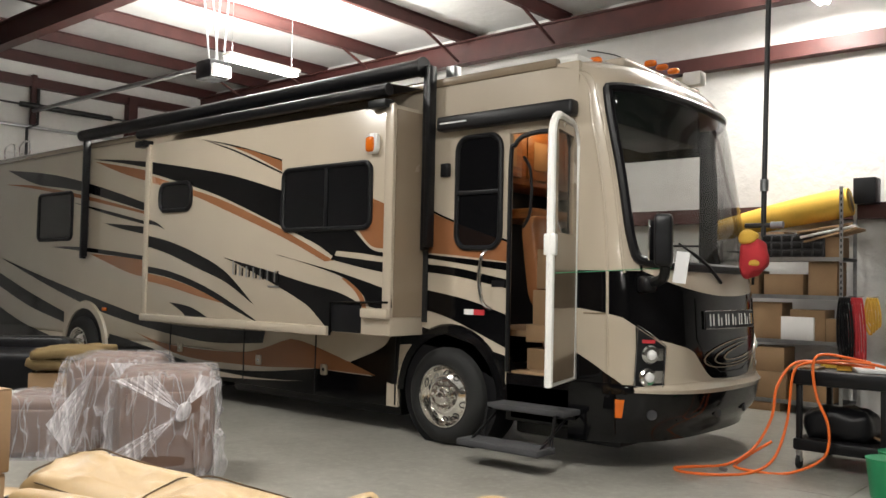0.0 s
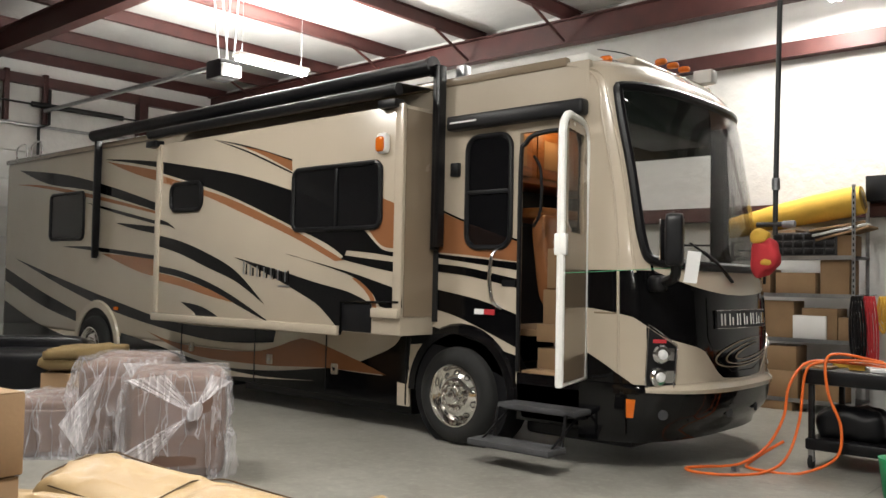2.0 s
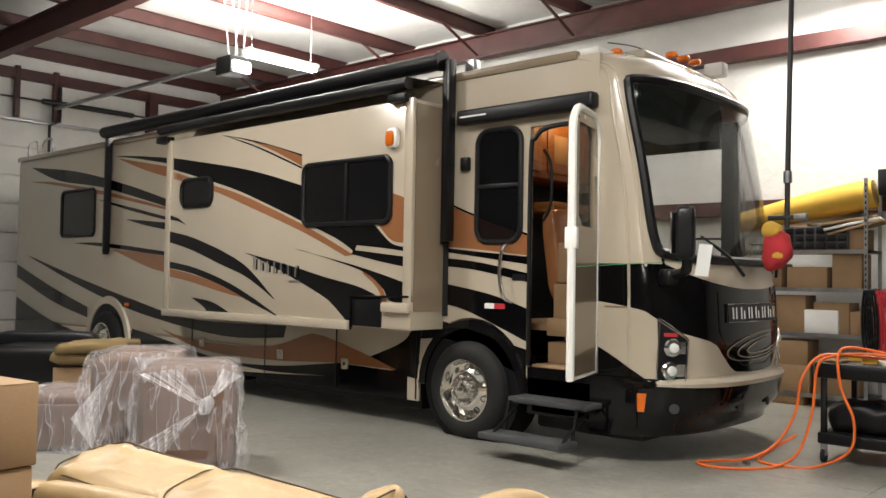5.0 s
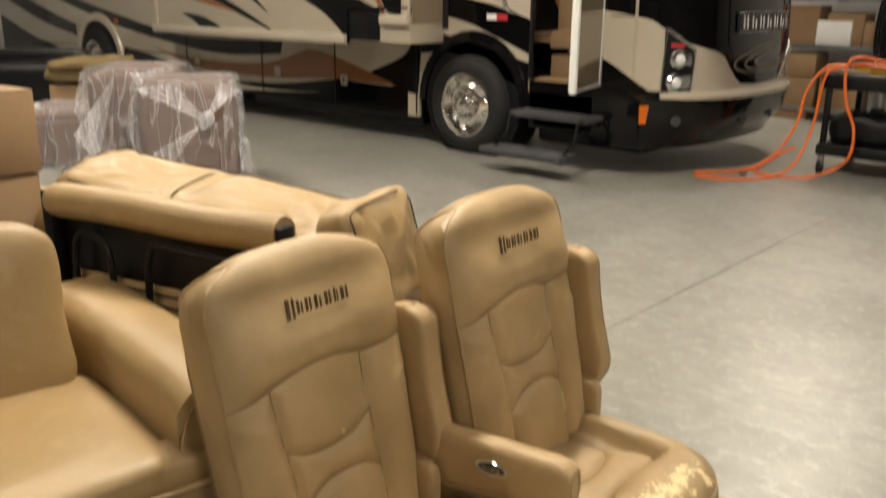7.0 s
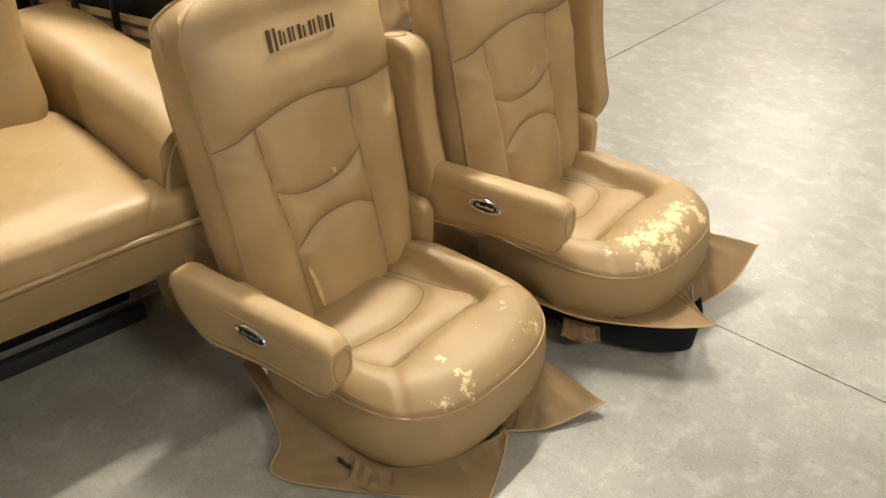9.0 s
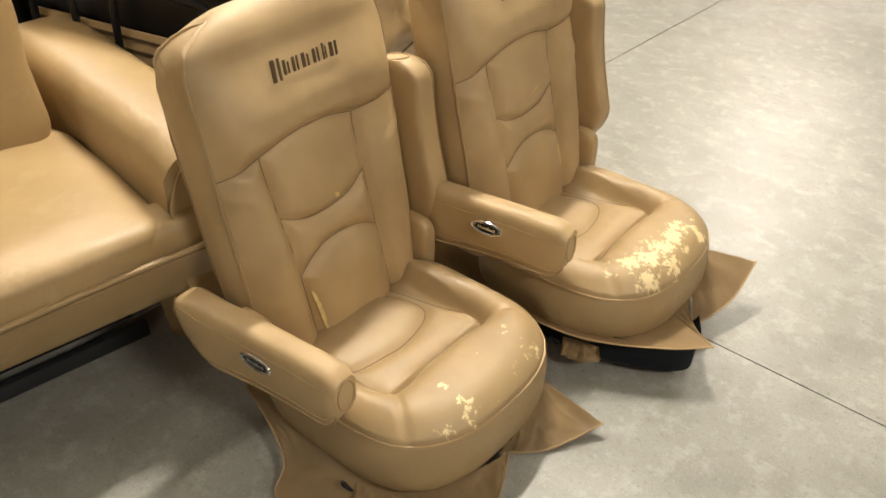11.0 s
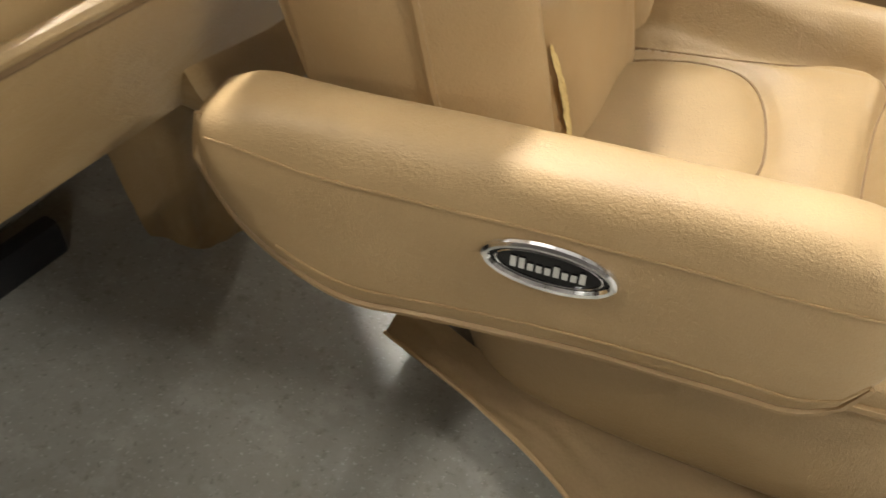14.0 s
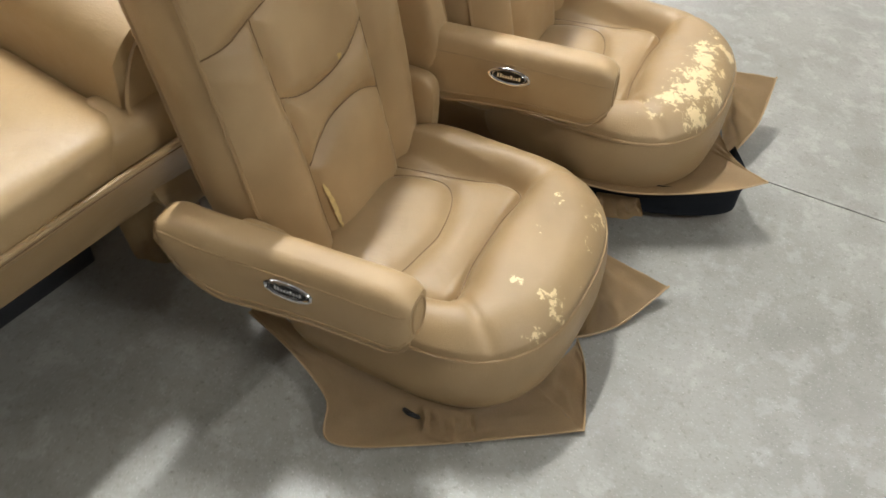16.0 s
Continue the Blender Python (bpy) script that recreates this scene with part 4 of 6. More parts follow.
M_WORN1 = worn_leather("leather_flaked_lightly", ((0.126, 0.140, 0.24, 0.024), (0.139, 0.12, 0.24, 0.021), (0.133, 0.037, 0.24, 0.027), (0.196, 0.117, 0.22, 0.045), (0.209, 0.05, 0.22, 0.039), (0.21, 0.142, 0.22, 0.036), (0.207, -0.095, 0.23, 0.051), (0.222, -0.112, 0.21, 0.045), (0.14, -0.097, 0.24, 0.030), (0.148, -0.176, 0.23, 0.027), (0.208, -0.165, 0.21, 0.039), (0.236, -0.03, 0.20, 0.033)), 0.30, 0.735)
M_WORN2 = worn_leather("leather_flaked_heavily", ((0.163, 0.08, 0.24, 0.063), (0.173, 0.03, 0.24, 0.075), (0.173, -0.03, 0.24, 0.083), (0.171, -0.09, 0.24, 0.083), (0.15, -0.14, 0.24, 0.075), (0.205, -0.15, 0.22, 0.068), (0.225, 0.104, 0.22, 0.048), (0.198, 0.108, 0.23, 0.045), (0.12, -0.19, 0.22, 0.053), (0.215, -0.06, 0.22, 0.075), (0.172, 0.152, 0.23, 0.030), (0.205, 0.02, 0.22, 0.045)), 0.34, 0.72)


def seam_distance(P, seams):
    """Distance of the points P (n, 2) to the nearest of some polylines."""
    best = np.full(len(P), 9.0)
    for s in seams:
        s = np.array(s, float)
        for a, c in zip(s, s[1:]):
            d = c - a
            t = np.clip(((P - a) @ d) / (d @ d), 0, 1)
            best = np.minimum(best, np.linalg.norm(P - (a + t[:, None] * d), axis=1))
    return best


def smooth2(ctrl, n=6):
    return [(q.x, q.y) for q in spline([(a, c, 0) for a, c in ctrl], n)]


NB = 140
BH, BT = 0.745, 0.125  # backrest height and thickness


def back_half(h):
    """Half width of the backrest at a height."""
    w = float(np.interp(h, (0, 0.15, 0.40, 0.52, 0.62, BH), (0.232, 0.256, 0.262, 0.266, 0.268, 0.268)))
    r = 0.115
    if h > BH - r:
        w -= r - math.sqrt(max(0.0, r * r - (h - BH + r) ** 2))
    return w


BACK_SEAMS = [smooth2(((-0.265, 0.440), (-0.21, 0.448), (-0.165, 0.462), (-0.07, 0.486), (0.026, 0.487), (0.100, 0.472), (0.162, 0.471), (0.265, 0.474))),
              smooth2(((-0.165, 0.462), (-0.155, 0.345), (-0.14, 0.237), (-0.123, 0.0))),
              smooth2(((0.100, 0.472), (0.105, 0.325), (0.114, 0.178), (0.122, 0.0))),
              smooth2(((-0.152, 0.318), (-0.11, 0.296), (-0.05, 0.284), (0.042, 0.292), (0.105, 0.330))),
              smooth2(((-0.130, 0.168), (-0.095, 0.192), (-0.045, 0.212), (0.02, 0.215), (0.07, 0.206), (0.113, 0.184)))]


def back_puff(y, h, d, edge):
    """How far the front of the backrest stands out, given the distance to the nearest seam."""
    puff = 1 - math.exp(-max(0.0, math.hypot(d, 0.0035) - 0.0035) / 0.014)
    low = 1 / (1 + math.exp((h - 0.405) / 0.018))
    bolster = max(0.0, 1 - ((abs(y) - 0.195) / 0.08) ** 2) * low
    head = 0.5 * (1 + math.tanh((h - 0.48) / 0.02))
    lumbar = math.exp(-((h - 0.11) / 0.09) ** 2) * max(0.0, 1 - (y / 0.13) ** 2)
    top = max(0.0, min(1.0, (BH - BT / 2 - h) / 0.15))
    top = top * top * (3 - 2 * top)
    q = ((0.004 + 0.019 * puff) * top + 0.013 * bolster * puff + 0.016 * head * top + 0.010 * lumbar * puff) * edge - 0.022 * (1 - edge)
    crease = abs(y) - 0.14
    if crease > 0 and abs(h - 0.39) < 0.08:
        q += 0.0022 * math.sin(110 * (h - 0.4 * abs(y))) * min(1, crease / 0.05) * (1 - abs(h - 0.39) / 0.08)
    return q + 0.0022 * noise.noise(Vector((y * 9, h * 9, 1.7))) * top + 0.0010 * noise.noise(Vector((y * 30, h * 22, 6.1))) * top


def backrest():
    """Leather sheet that runs up the front, over the top and down the back, with side panels."""
    b = bmesh.new()
    nu, pts = 150, []
    prof = [(BT / 2, h) for h in np.linspace(0, BH - BT / 2, NB)]
    prof += [(BT / 2 * math.cos(a), BH - BT / 2 + BT / 2 * math.sin(a)) for a in np.linspace(0.12, math.pi - 0.12, 14)]
    prof += [(-BT / 2, h) for h in np.linspace(BH - BT / 2, 0, 14)]
    us = [math.sin(math.pi / 2 * math.sin(math.pi / 2 * q)) for q in np.linspace(-1, 1, nu + 1)]
    P = np.array([(u * back_half(h), h) for x, h in prof for u in us])
    D = seam_distance(P, BACK_SEAMS)
    i = 0
    grid = []
    for k, (x, h) in enumerate(prof):
        row = []
        for u in us:
            y = u * back_half(h)
            xx, hh = x, h
            edge = 1 - abs(u) ** 7
            if k < NB:
                xx += back_puff(y, h, D[i], edge)
            elif k < NB + 14:
                hh = h - 0.020 * (1 - edge) * math.sin(math.pi * (k - NB) / 13) + 0.014 * (1 - (y / 0.26) ** 2) * math.sin(math.pi * (k - NB + 1) / 15)
                xx -= 0.022 * (1 - edge) * max(0.0, math.cos(math.pi * (k - NB + 1) / 15))
            row.append(b.verts.new((xx, y, hh)))
            i += 1
        grid.append(row)
    for q, w in zip(grid, grid[1:]):
        for j in range(nu):
            b.faces.new((q[j], q[j + 1], w[j + 1], w[j]))
    return b, grid


def side_panel(grid_co, side):
    """Side of the backrest, slightly bowed out."""
    b = bmesh.new()
    front = [grid_co[k] for k in range(0, NB + 7)]
    back = [grid_co[k] for k in range(len(grid_co) - 1, NB + 6, -1)]
    m = 22
    fr = [front[int(round(q * (len(front) - 1) / m))] for q in range(m + 1)]
    ba = [back[int(round(q * (len(back) - 1) / m))] for q in range(m + 1)]
    rows = []
    for f, g in zip(fr, ba):
        row = []
        for t in np.linspace(0, 1, 7):
            p = f.lerp(g, t)
            p.y += side * 0.012 * math.sin(math.pi * t)
            row.append(b.verts.new(p))
        rows.append(row)
    for q, w in zip(rows, rows[1:]):
        for j in range(6):
            b.faces.new((q[j], q[j + 1], w[j + 1], w[j]))
    bmesh.ops.remove_doubles(b, verts=b.verts, dist=0.0005)
    return b


def cushion_edge(a):
    """Plan outline of the cushion: square at the back, a wide curve at the front."""
    c, s = math.cos(a), math.sin(a)
    n = 2.7 if c > 0 else 6.0
    r = (abs(c / (0.246 if c > 0 else 0.25)) ** n + abs(s / 0.270) ** n) ** (-1 / n)
    return r * c, r * s


CUSH_SEAMS = [smooth2(((-0.25, -0.165), (-0.10, -0.17), (0.02, -0.165), (0.052, -0.135), (0.043, -0.045), (0.044, 0.07), (0.050, 0.160), (0.0, 0.174), (-0.08, 0.150), (-0.25, 0.11))),
              smooth2(((-0.13, -0.17), (-0.071, -0.150), (-0.050, -0.06), (-0.045, -0.005), (-0.060, 0.075), (-0.09, 0.118), (-0.14, 0.120), (-0.20, 0.095)))]
CUSH_OPEN = [[(0.058, -0.15), (0.13, -0.21), (0.17, -0.235)], [(0.055, 0.17), (0.10, 0.22), (0.13, 0.24)]]


def cushion_z(x, y, d, do, rr):
    t = min((0.170 - abs(y)) / 0.014, (0.046 - x) / 0.014)
    inner = min(1.0, max(0.0, 0.5 + 0.5 * t))
    d = max(0.0, math.hypot(d, 0.003) - 0.003)
    rim, pan = 0.184 + 0.060 * (1 - math.exp(-d / 0.019)), 0.184 + 0.016 * (1 - math.exp(-d / 0.016))
    z = rim + (pan - rim) * inner
    z -= 0.006 * math.exp(-(do / 0.010) ** 2)
    z -= 0.040 * max(0.0, (rr - 0.72) / 0.28) ** 2.4
    return z + 0.0025 * noise.noise(Vector((x * 10, y * 10, 4.2))) + 0.0008 * noise.noise(Vector((x * 35, y * 35, 2.2)))


def cushion():
    b = bmesh.new()
    na, rs = 200, [0.02] + list(np.linspace(0.04, 1, 80))
    P, E = [], [cushion_edge(2 * math.pi * i / na) for i in range(na)]
    for r in rs:
        P += [(r * x, r * y) for x, y in E]
    P = np.array(P)
    D, DO = seam_distance(P, CUSH_SEAMS), seam_distance(P, CUSH_OPEN)
    rings, i = [], 0
    for r in rs:
        ring = []
        for x, y in E:
            ring.append(b.verts.new((r * x, r * y, cushion_z(r * x, r * y, D[i], DO[i], r))))
            i += 1
        rings.append(ring)
    for z, g in ((0.188, 0.003), (0.172, 0.009), (0.14, 0.013), (0.10, 0.012), (0.065, 0.004), (0.045, -0.006), (0.036, -0.02), (0.034, -0.10)):
        ring = []
        for j, (x, y) in enumerate(E):
            l = math.hypot(x, y)
            w = 0.003 * noise.noise(Vector((x * 7, y * 7, z * 20)))
            ring.append(b.verts.new((x * (1 + (g + w) / l), y * (1 + (g + w) / l), z)))
        rings.append(ring)
    for q, w in zip(rings, rings[1:]):
        for j in range(na):
            b.faces.new((q[j], q[(j + 1) % na], w[(j + 1) % na], w[j]))
    b.faces.new(rings[0])
    b.faces.new(rings[-1][::-1])
    return b


def arm_shape(x):
    """Top and bottom of the armrest at x (0 at its back end, 0.455 at its front)."""
    top = 0.078 - 0.012 * x / 0.455
    bot = -0.085 + 0.012 * math.sin((x - 0.10) * 9)
    if x < 0.12:
        t = 1 - x / 0.12
        bot += 0.092 * t ** 2.0
        top -= 0.006 * max(0.0, t - 0.7) / 0.3
    if x > 0.40:
        bot += 0.045 * ((x - 0.40) / 0.055) ** 2
        top -= 0.012 * ((x - 0.40) / 0.055) ** 2
    return top, bot


def arm_pt(x, a, out=0.0):
    """A point on the armrest's skin: x along it, a round it (pi: outer face, pi/2: top)."""
    t, o = arm_shape(x)
    hw = 0.037 * min(1.0, (0.80 + 0.20 * min(1, x / 0.02) ** 0.5), 0.80 + 0.20 * min(1, (0.455 - x) / 0.02))
    c, hh = (t + o) / 2, (t - o) / 2 * min(1.0, 0.80 + 0.2 * min(1, (0.455 - x) / 0.012), 0.74 + 0.26 * min(1, x / 0.03) ** 0.5)
    ca, sa = math.cos(a), math.sin(a)
    yy = (hw + out) * math.copysign(abs(ca) ** (0.30 if sa < 0 else 0.62), ca)
    zz = (hh + out) * math.copysign(abs(sa) ** (0.75 if sa < 0 else 0.6), sa)
    if sa > 0:
        yy *= 1.05
    return Vector((x, yy + 0.0012 * noise.noise(Vector((x * 14, a, 0))), c + zz))


def armrest():
    n = 40
    xs = [0.0, 0.003, 0.008, 0.015, 0.025] + list(np.linspace(0.04, 0.42, 26)) + [0.435, 0.447, 0.453, 0.455]
    return loft([[arm_pt(x, 2 * math.pi * j / n) for j in range(n)] for x in xs])


def skirt_flap(path, hem, seed, wave=0.018):
    """Loose fabric hanging from a top line down to a hem line."""
    top, low = spline(path, 20), spline(hem, 20)
    t2 = [low[min(len(low) - 1, int(round(i * (len(low) - 1) / (len(top) - 1))))] for i in range(len(top))]
    rows = []
    for t in np.linspace(0, 1, 24):
        row = []
        for i, (p, q) in enumerate(zip(top, t2)):
            s = i / (len(top) - 1)
            r = p.lerp(q, t)
            r.z = p.z + (q.z - p.z) * t ** 0.75
            out = Vector((q.x - p.x, q.y - p.y, 0))
            out = out.normalized() if out.length > 1e-6 else Vector((1, 0, 0))
            r += out * wave * math.sin(s * 19 + seed + 3 * t) * t * (1.2 - t)
            r.z += wave * 0.9 * math.sin(s * 26 + seed * 2) * t * (1 - t) * 2.2
            f = noise.noise(Vector((s * 7 + seed, t * 3, seed * 1.7))) + 0.5 * noise.noise(Vector((s * 19, t * 6 + seed, 3.1)))
            r += out * 0.9 * wave * f * t * (1.15 - t) * 1.6
            r.z += 0.8 * wave * f * t * (1 - t) * 1.8
            r.z = max(r.z, 0.004)
            row.append(r)
        rows.append(row)
    b = loft(rows, caps=False, closed=False)
    bmesh.ops.solidify(b, geom=b.faces[:], thickness=0.003)
    return b


def hem_cord(hem, parent):
    """The stitched hem of a loose skirt."""
    part("hem", tube([(q.x, q.y, max(q.z, 0.004) + 0.003) for q in spline(hem, 12)], 0.0022, 6), M_PIPING, parent)


def captain_seat(m, worn, label, arm_up=0.0, arm_yaw=4.0, arm_out=0.0, plinth=False, tears=()):
    st = root("captain_seat", m, label, "captain seat", "captain seats")
    part("cushion", cushion(), worn, st, "worn leather seat cushion with pale flaked patches")
    E = [cushion_edge(2 * math.pi * i / 120) for i in range(120)]
    part("cushion_piping", tube([(x * 1.012, y * 1.012, 0.190) for x, y in E], 0.0038, 6, closed=True), M_PIPING, st)
    tilt = pose(-0.282, 0.016, 0.165, 0, -12, 0)
    bm, grid = backrest()
    left = [r[0].co.copy() for r in grid]
    right = [r[-1].co.copy() for r in grid]
    bk = part("backrest", grow(bm, tilt), M_LEATHER, st, "padded leather backrest with stitched panels")
    part("side_panel", grow(side_panel(left, -1), tilt), M_LEATHER, bk)
    part("side_panel", grow(side_panel(right, 1), tilt), M_LEATHER, bk)
    for e in (left, right):
        part("edge_piping", grow(tube(e[:NB:4] + e[NB:NB + 14:2] + e[NB + 14::3], 0.0038, 6), tilt), M_PIPING, bk)
    for sm_ in BACK_SEAMS:
        pts = [(BT / 2 + back_puff(y, h, 0.0, 1 - abs(y / back_half(h)) ** 7) + 0.0004, y, h) for y, h in sm_]
        part("back_seam", grow(tube(pts, 0.0016, 5), tilt), M_THREAD, bk)
    for sm_ in CUSH_SEAMS:
        part("cushion_seam", tube([(x, y, cushion_z(x, y, 0.0, 9.0, 0.6) + 0.0003) for x, y in sm_], 0.0016, 5), M_THREAD, st)
    for ctrl, wd in tears:
        line = smooth2(ctrl, 8)
        rng = random.Random(len(line) + int(wd * 1e4))
        a_, c_ = [], []
        for q, (y, h) in enumerate(line):
            k_ = math.sin(math.pi * (q + 0.6) / (len(line) + 0.2)) ** 0.6
            d_ = float(seam_distance(np.array([(y, h)]), BACK_SEAMS)[0])
            xx = BT / 2 + back_puff(y, h, d_, 1 - abs(y / back_half(h)) ** 7) + 0.0022
            a_.append((xx, y - wd * k_ * rng.uniform(0.5, 1.2), h + rng.uniform(-0.001, 0.001)))
            c_.append((xx + 0.001, y + wd * k_ * rng.uniform(0.5, 1.2), h + rng.uniform(-0.001, 0.001)))
        part("foam_tear", grow(loft([a_, c_], caps=False, closed=False), tilt), M_FOAM, bk, "torn strip showing pale foam")
    # emblem word as plain bars that follow the headrest
    for i, (w, h) in enumerate(((0.034, 0.046), (0.022, 0.030), (0.023, 0.030), (0.027, 0.030), (0.025, 0.030), (0.015, 0.034), (0.030, 0.030))):
        y0 = (-0.097, -0.066, -0.042, -0.015, 0.015, 0.043, 0.063)[i]
        for q, (b0, b1, hh) in enumerate(((0.0, 0.30, h), (0.52, 0.70, h * (0.82 if i % 2 else 1.0)))):
            bar = box(0, 0.0016, y0 + w * b0, y0 + w * b1, 0.594, 0.594 + hh)
            bar.transform(tilt @ Matrix.Translation((BT / 2 + max(back_puff(y0, 0.60, 0.1, 1), back_puff(y0 + w, 0.62, 0.1, 1)) - 0.0006, 0, 0.004 if i == 0 else 0.012)))
            part("letter_bar", bar, M_DARKSEAM, bk, smooth=False)
    # arms: one down, one folded up beside the back
    for up in (False, True):
        if up:
            am = pose(-0.268, 0.322, 0.245, 0, -101, 0)
        else:
            am = pose(-0.402, -0.316 - arm_out, 0.273 + arm_up, 0, -2.6, arm_yaw)
        ar = part("armrest", grow(armrest(), am), M_LEATHER, st, "padded leather armrest, folded up" if up else "padded leather armrest with an oval badge")
        sd = 1 if up else -1
        f = (lambda a: math.pi - a) if up else (lambda a: a)
        pipe = [arm_pt(x, f(math.pi + 1.15), 0.0008) for x in np.linspace(0.004, 0.45, 40)]
        part("arm_piping", grow(tube([arm_pt(0.004, f(math.pi - 1.0), 0.0008), arm_pt(0.0015, f(math.pi), 0.0008)] + pipe, 0.0034, 6), am), M_PIPING, ar)
        for aa, bb in ((0.42, 0.30), (-0.50, -0.70)):
            line = [arm_pt(x, f(math.pi - aa + (aa - bb) * x / 0.45 + 0.07 * math.sin(x * 13) * (aa < 0)), 0.0003) for x in np.linspace(0.012 if aa > 0 else 0.05, 0.448, 30)]
            part("stitch_line", grow(tube(line, 0.0011, 5), am), M_PIPING, ar)
        ov = [(0.4555, 0.024 * math.cos(a), 0.004 + 0.036 * math.sin(a)) for a in np.linspace(0, 2 * math.pi, 25)[:-1]]
        part("end_piping", grow(tube(ov, 0.0025, 6, closed=True), am), M_PIPING, ar)
        if not up:
            def oval(rx, rz, y):
                return [(0.250 + rx * math.cos(a), y, 0.005 + rz * math.sin(a)) for a in np.linspace(0, 2 * math.pi, 37)[:-1]]
            bd = part("badge", grow(slab(oval(0.041, 0.0165, -0.0365), (0, -1, 0), 0.005), am @ pose(0, 0, 0.021, 0, 3, 0)), M_BLACK, ar, "black oval maker's badge with a chrome rim")
            part("badge_rim", grow(tube(oval(0.041, 0.0165, -0.041), 0.0032, 8, closed=True), am @ pose(0, 0, 0.021, 0, 3, 0)), M_CHROME, bd)
            part("badge_line", grow(tube(oval(0.034, 0.0120, -0.0418), 0.0007, 5, closed=True), am @ pose(0, 0, 0.021, 0, 3, 0)), M_CHROME, bd)
            for i in range(9):
                part("badge_bar", grow(box(0.226 + i * 0.0055, 0.2297 + i * 0.0055, -0.0425, -0.0412, 0.0005, 0.0095 if i in (0, 1, 5, 8) else 0.0065), am @ pose(0, 0, 0.021, 0, 3, 0)), M_CHROME, bd, smooth=False)
    part("pivot_cover", pillow(0.12, 0.05, 0.16, 0.5, 0.5, 16, 12, m=pose(-0.25, -0.26, 0.24)), M_LEATHER, st)
    part("pivot_cover", pillow(0.12, 0.05, 0.16, 0.5, 0.5, 16, 12, m=pose(-0.25, 0.265, 0.24)), M_LEATHER, st)
    # base and loose skirt
    part("pull_loop", tube(spline([(0.035, -0.292, 0.035), (0.05, -0.305, 0.05), (0.065, -0.298, 0.04), (0.055, -0.290, 0.026)], 5, True), 0.004, 6, closed=True), M_BLACKP, st, "black pull loop at the skirt")
    part("torn_flap", skirt_flap(((0.06, -0.275, 0.045), (0.15, -0.25, 0.045)), ((0.08, -0.312, 0.018), (0.13, -0.305, 0.02), (0.17, -0.275, 0.024)), 6, 0.01), M_SKIRT, st)
    part("seat_base", box(-0.22, 0.17, -0.2, 0.2, -m.translation.z, 0.06, 0.01), M_BLACKP, st)
    if plinth:
        part("base_lining", skirt_flap(((-0.42, -0.24, 0.12), (-0.20, -0.25, 0.08), (0.10, -0.25, 0.08), (0.34, -0.15, 0.08), (0.30, 0.0, 0.07)), ((-0.42, -0.24, 0.004), (-0.18, -0.25, 0.004), (0.11, -0.255, 0.004), (0.34, -0.145, 0.004), (0.26, 0.02, 0.004)), 4, 0.004), M_NAVY, st, "dark blue cloth lining of the base")
        sk = part("skirt", skirt_flap(((-0.44, -0.245, 0.25), (-0.25, -0.25, 0.20), (-0.05, -0.262, 0.075), (0.10, -0.245, 0.07), (0.20, -0.17, 0.07), (0.245, -0.05, 0.07)), ((-0.43, -0.27, 0.03), (-0.30, -0.28, 0.04), (-0.02, -0.305, 0.075), (0.14, -0.29, 0.085), (0.30, -0.205, 0.09), (0.39, -0.13, 0.095)), 3, 0.004), M_SKIRT, st, "tan fabric skirt folded out over the base")
        hem_cord(((-0.43, -0.27, 0.03), (-0.30, -0.28, 0.04), (-0.02, -0.305, 0.075), (0.14, -0.29, 0.085), (0.30, -0.205, 0.09), (0.39, -0.13, 0.095)), sk)
        part("skirt_corner", skirt_flap(((0.245, -0.05, 0.07), (0.25, 0.05, 0.07)), ((0.39, -0.13, 0.095), (0.30, -0.05, 0.06)), 5, 0.008), M_SKIRT, sk)
        hem_cord(((0.39, -0.13, 0.095), (0.30, -0.05, 0.06)), sk)
        part("skirt_corner", skirt_flap(((0.25, 0.05, 0.09), (0.225, 0.15, 0.11), (0.16, 0.23, 0.10)), ((0.29, 0.0, 0.02), (0.33, 0.14, 0.04), (0.335, 0.275, 0.10)), 7, 0.010), M_SKIRT, sk)
        hem_cord(((0.29, 0.0, 0.02), (0.33, 0.14, 0.04), (0.335, 0.275, 0.10)), sk)
    else:
        sk = part("skirt", skirt_flap(((-0.30, -0.245, 0.12), (-0.18, -0.262, 0.08), (0.0, -0.262, 0.055), (0.12, -0.235, 0.045), (0.215, -0.14, 0.045)), ((-0.31, -0.262, 0.07), (-0.20, -0.290, 0.05), (-0.10, -0.335, 0.03), (-0.055, -0.395, 0.006), (0.09, -0.325, 0.006), (0.33, -0.165, 0.006)), 3, 0.008), M_SKIRT, st, "loose tan fabric skirt spread on the floor")
        hem_cord(((-0.31, -0.262, 0.07), (-0.20, -0.290, 0.05), (-0.10, -0.335, 0.03), (-0.055, -0.395, 0.006), (0.09, -0.325, 0.006), (0.33, -0.165, 0.006)), sk)
        part("skirt_corner", skirt_flap(((0.215, -0.14, 0.045), (0.25, -0.04, 0.045), (0.252, 0.0, 0.045)), ((0.33, -0.165, 0.006), (0.29, -0.06, 0.03), (0.25, 0.012, 0.02)), 5, 0.008), M_SKIRT, sk)
        hem_cord(((0.33, -0.165, 0.006), (0.29, -0.06, 0.03), (0.25, 0.012, 0.02)), sk)
        part("skirt_corner", skirt_flap(((0.25, 0.02, 0.06), (0.23, 0.13, 0.09), (0.17, 0.22, 0.07)), ((0.226, 0.012, 0.006), (0.305, 0.09, 0.006), (0.37, 0.222, 0.030)), 7, 0.014), M_SKIRT, sk)
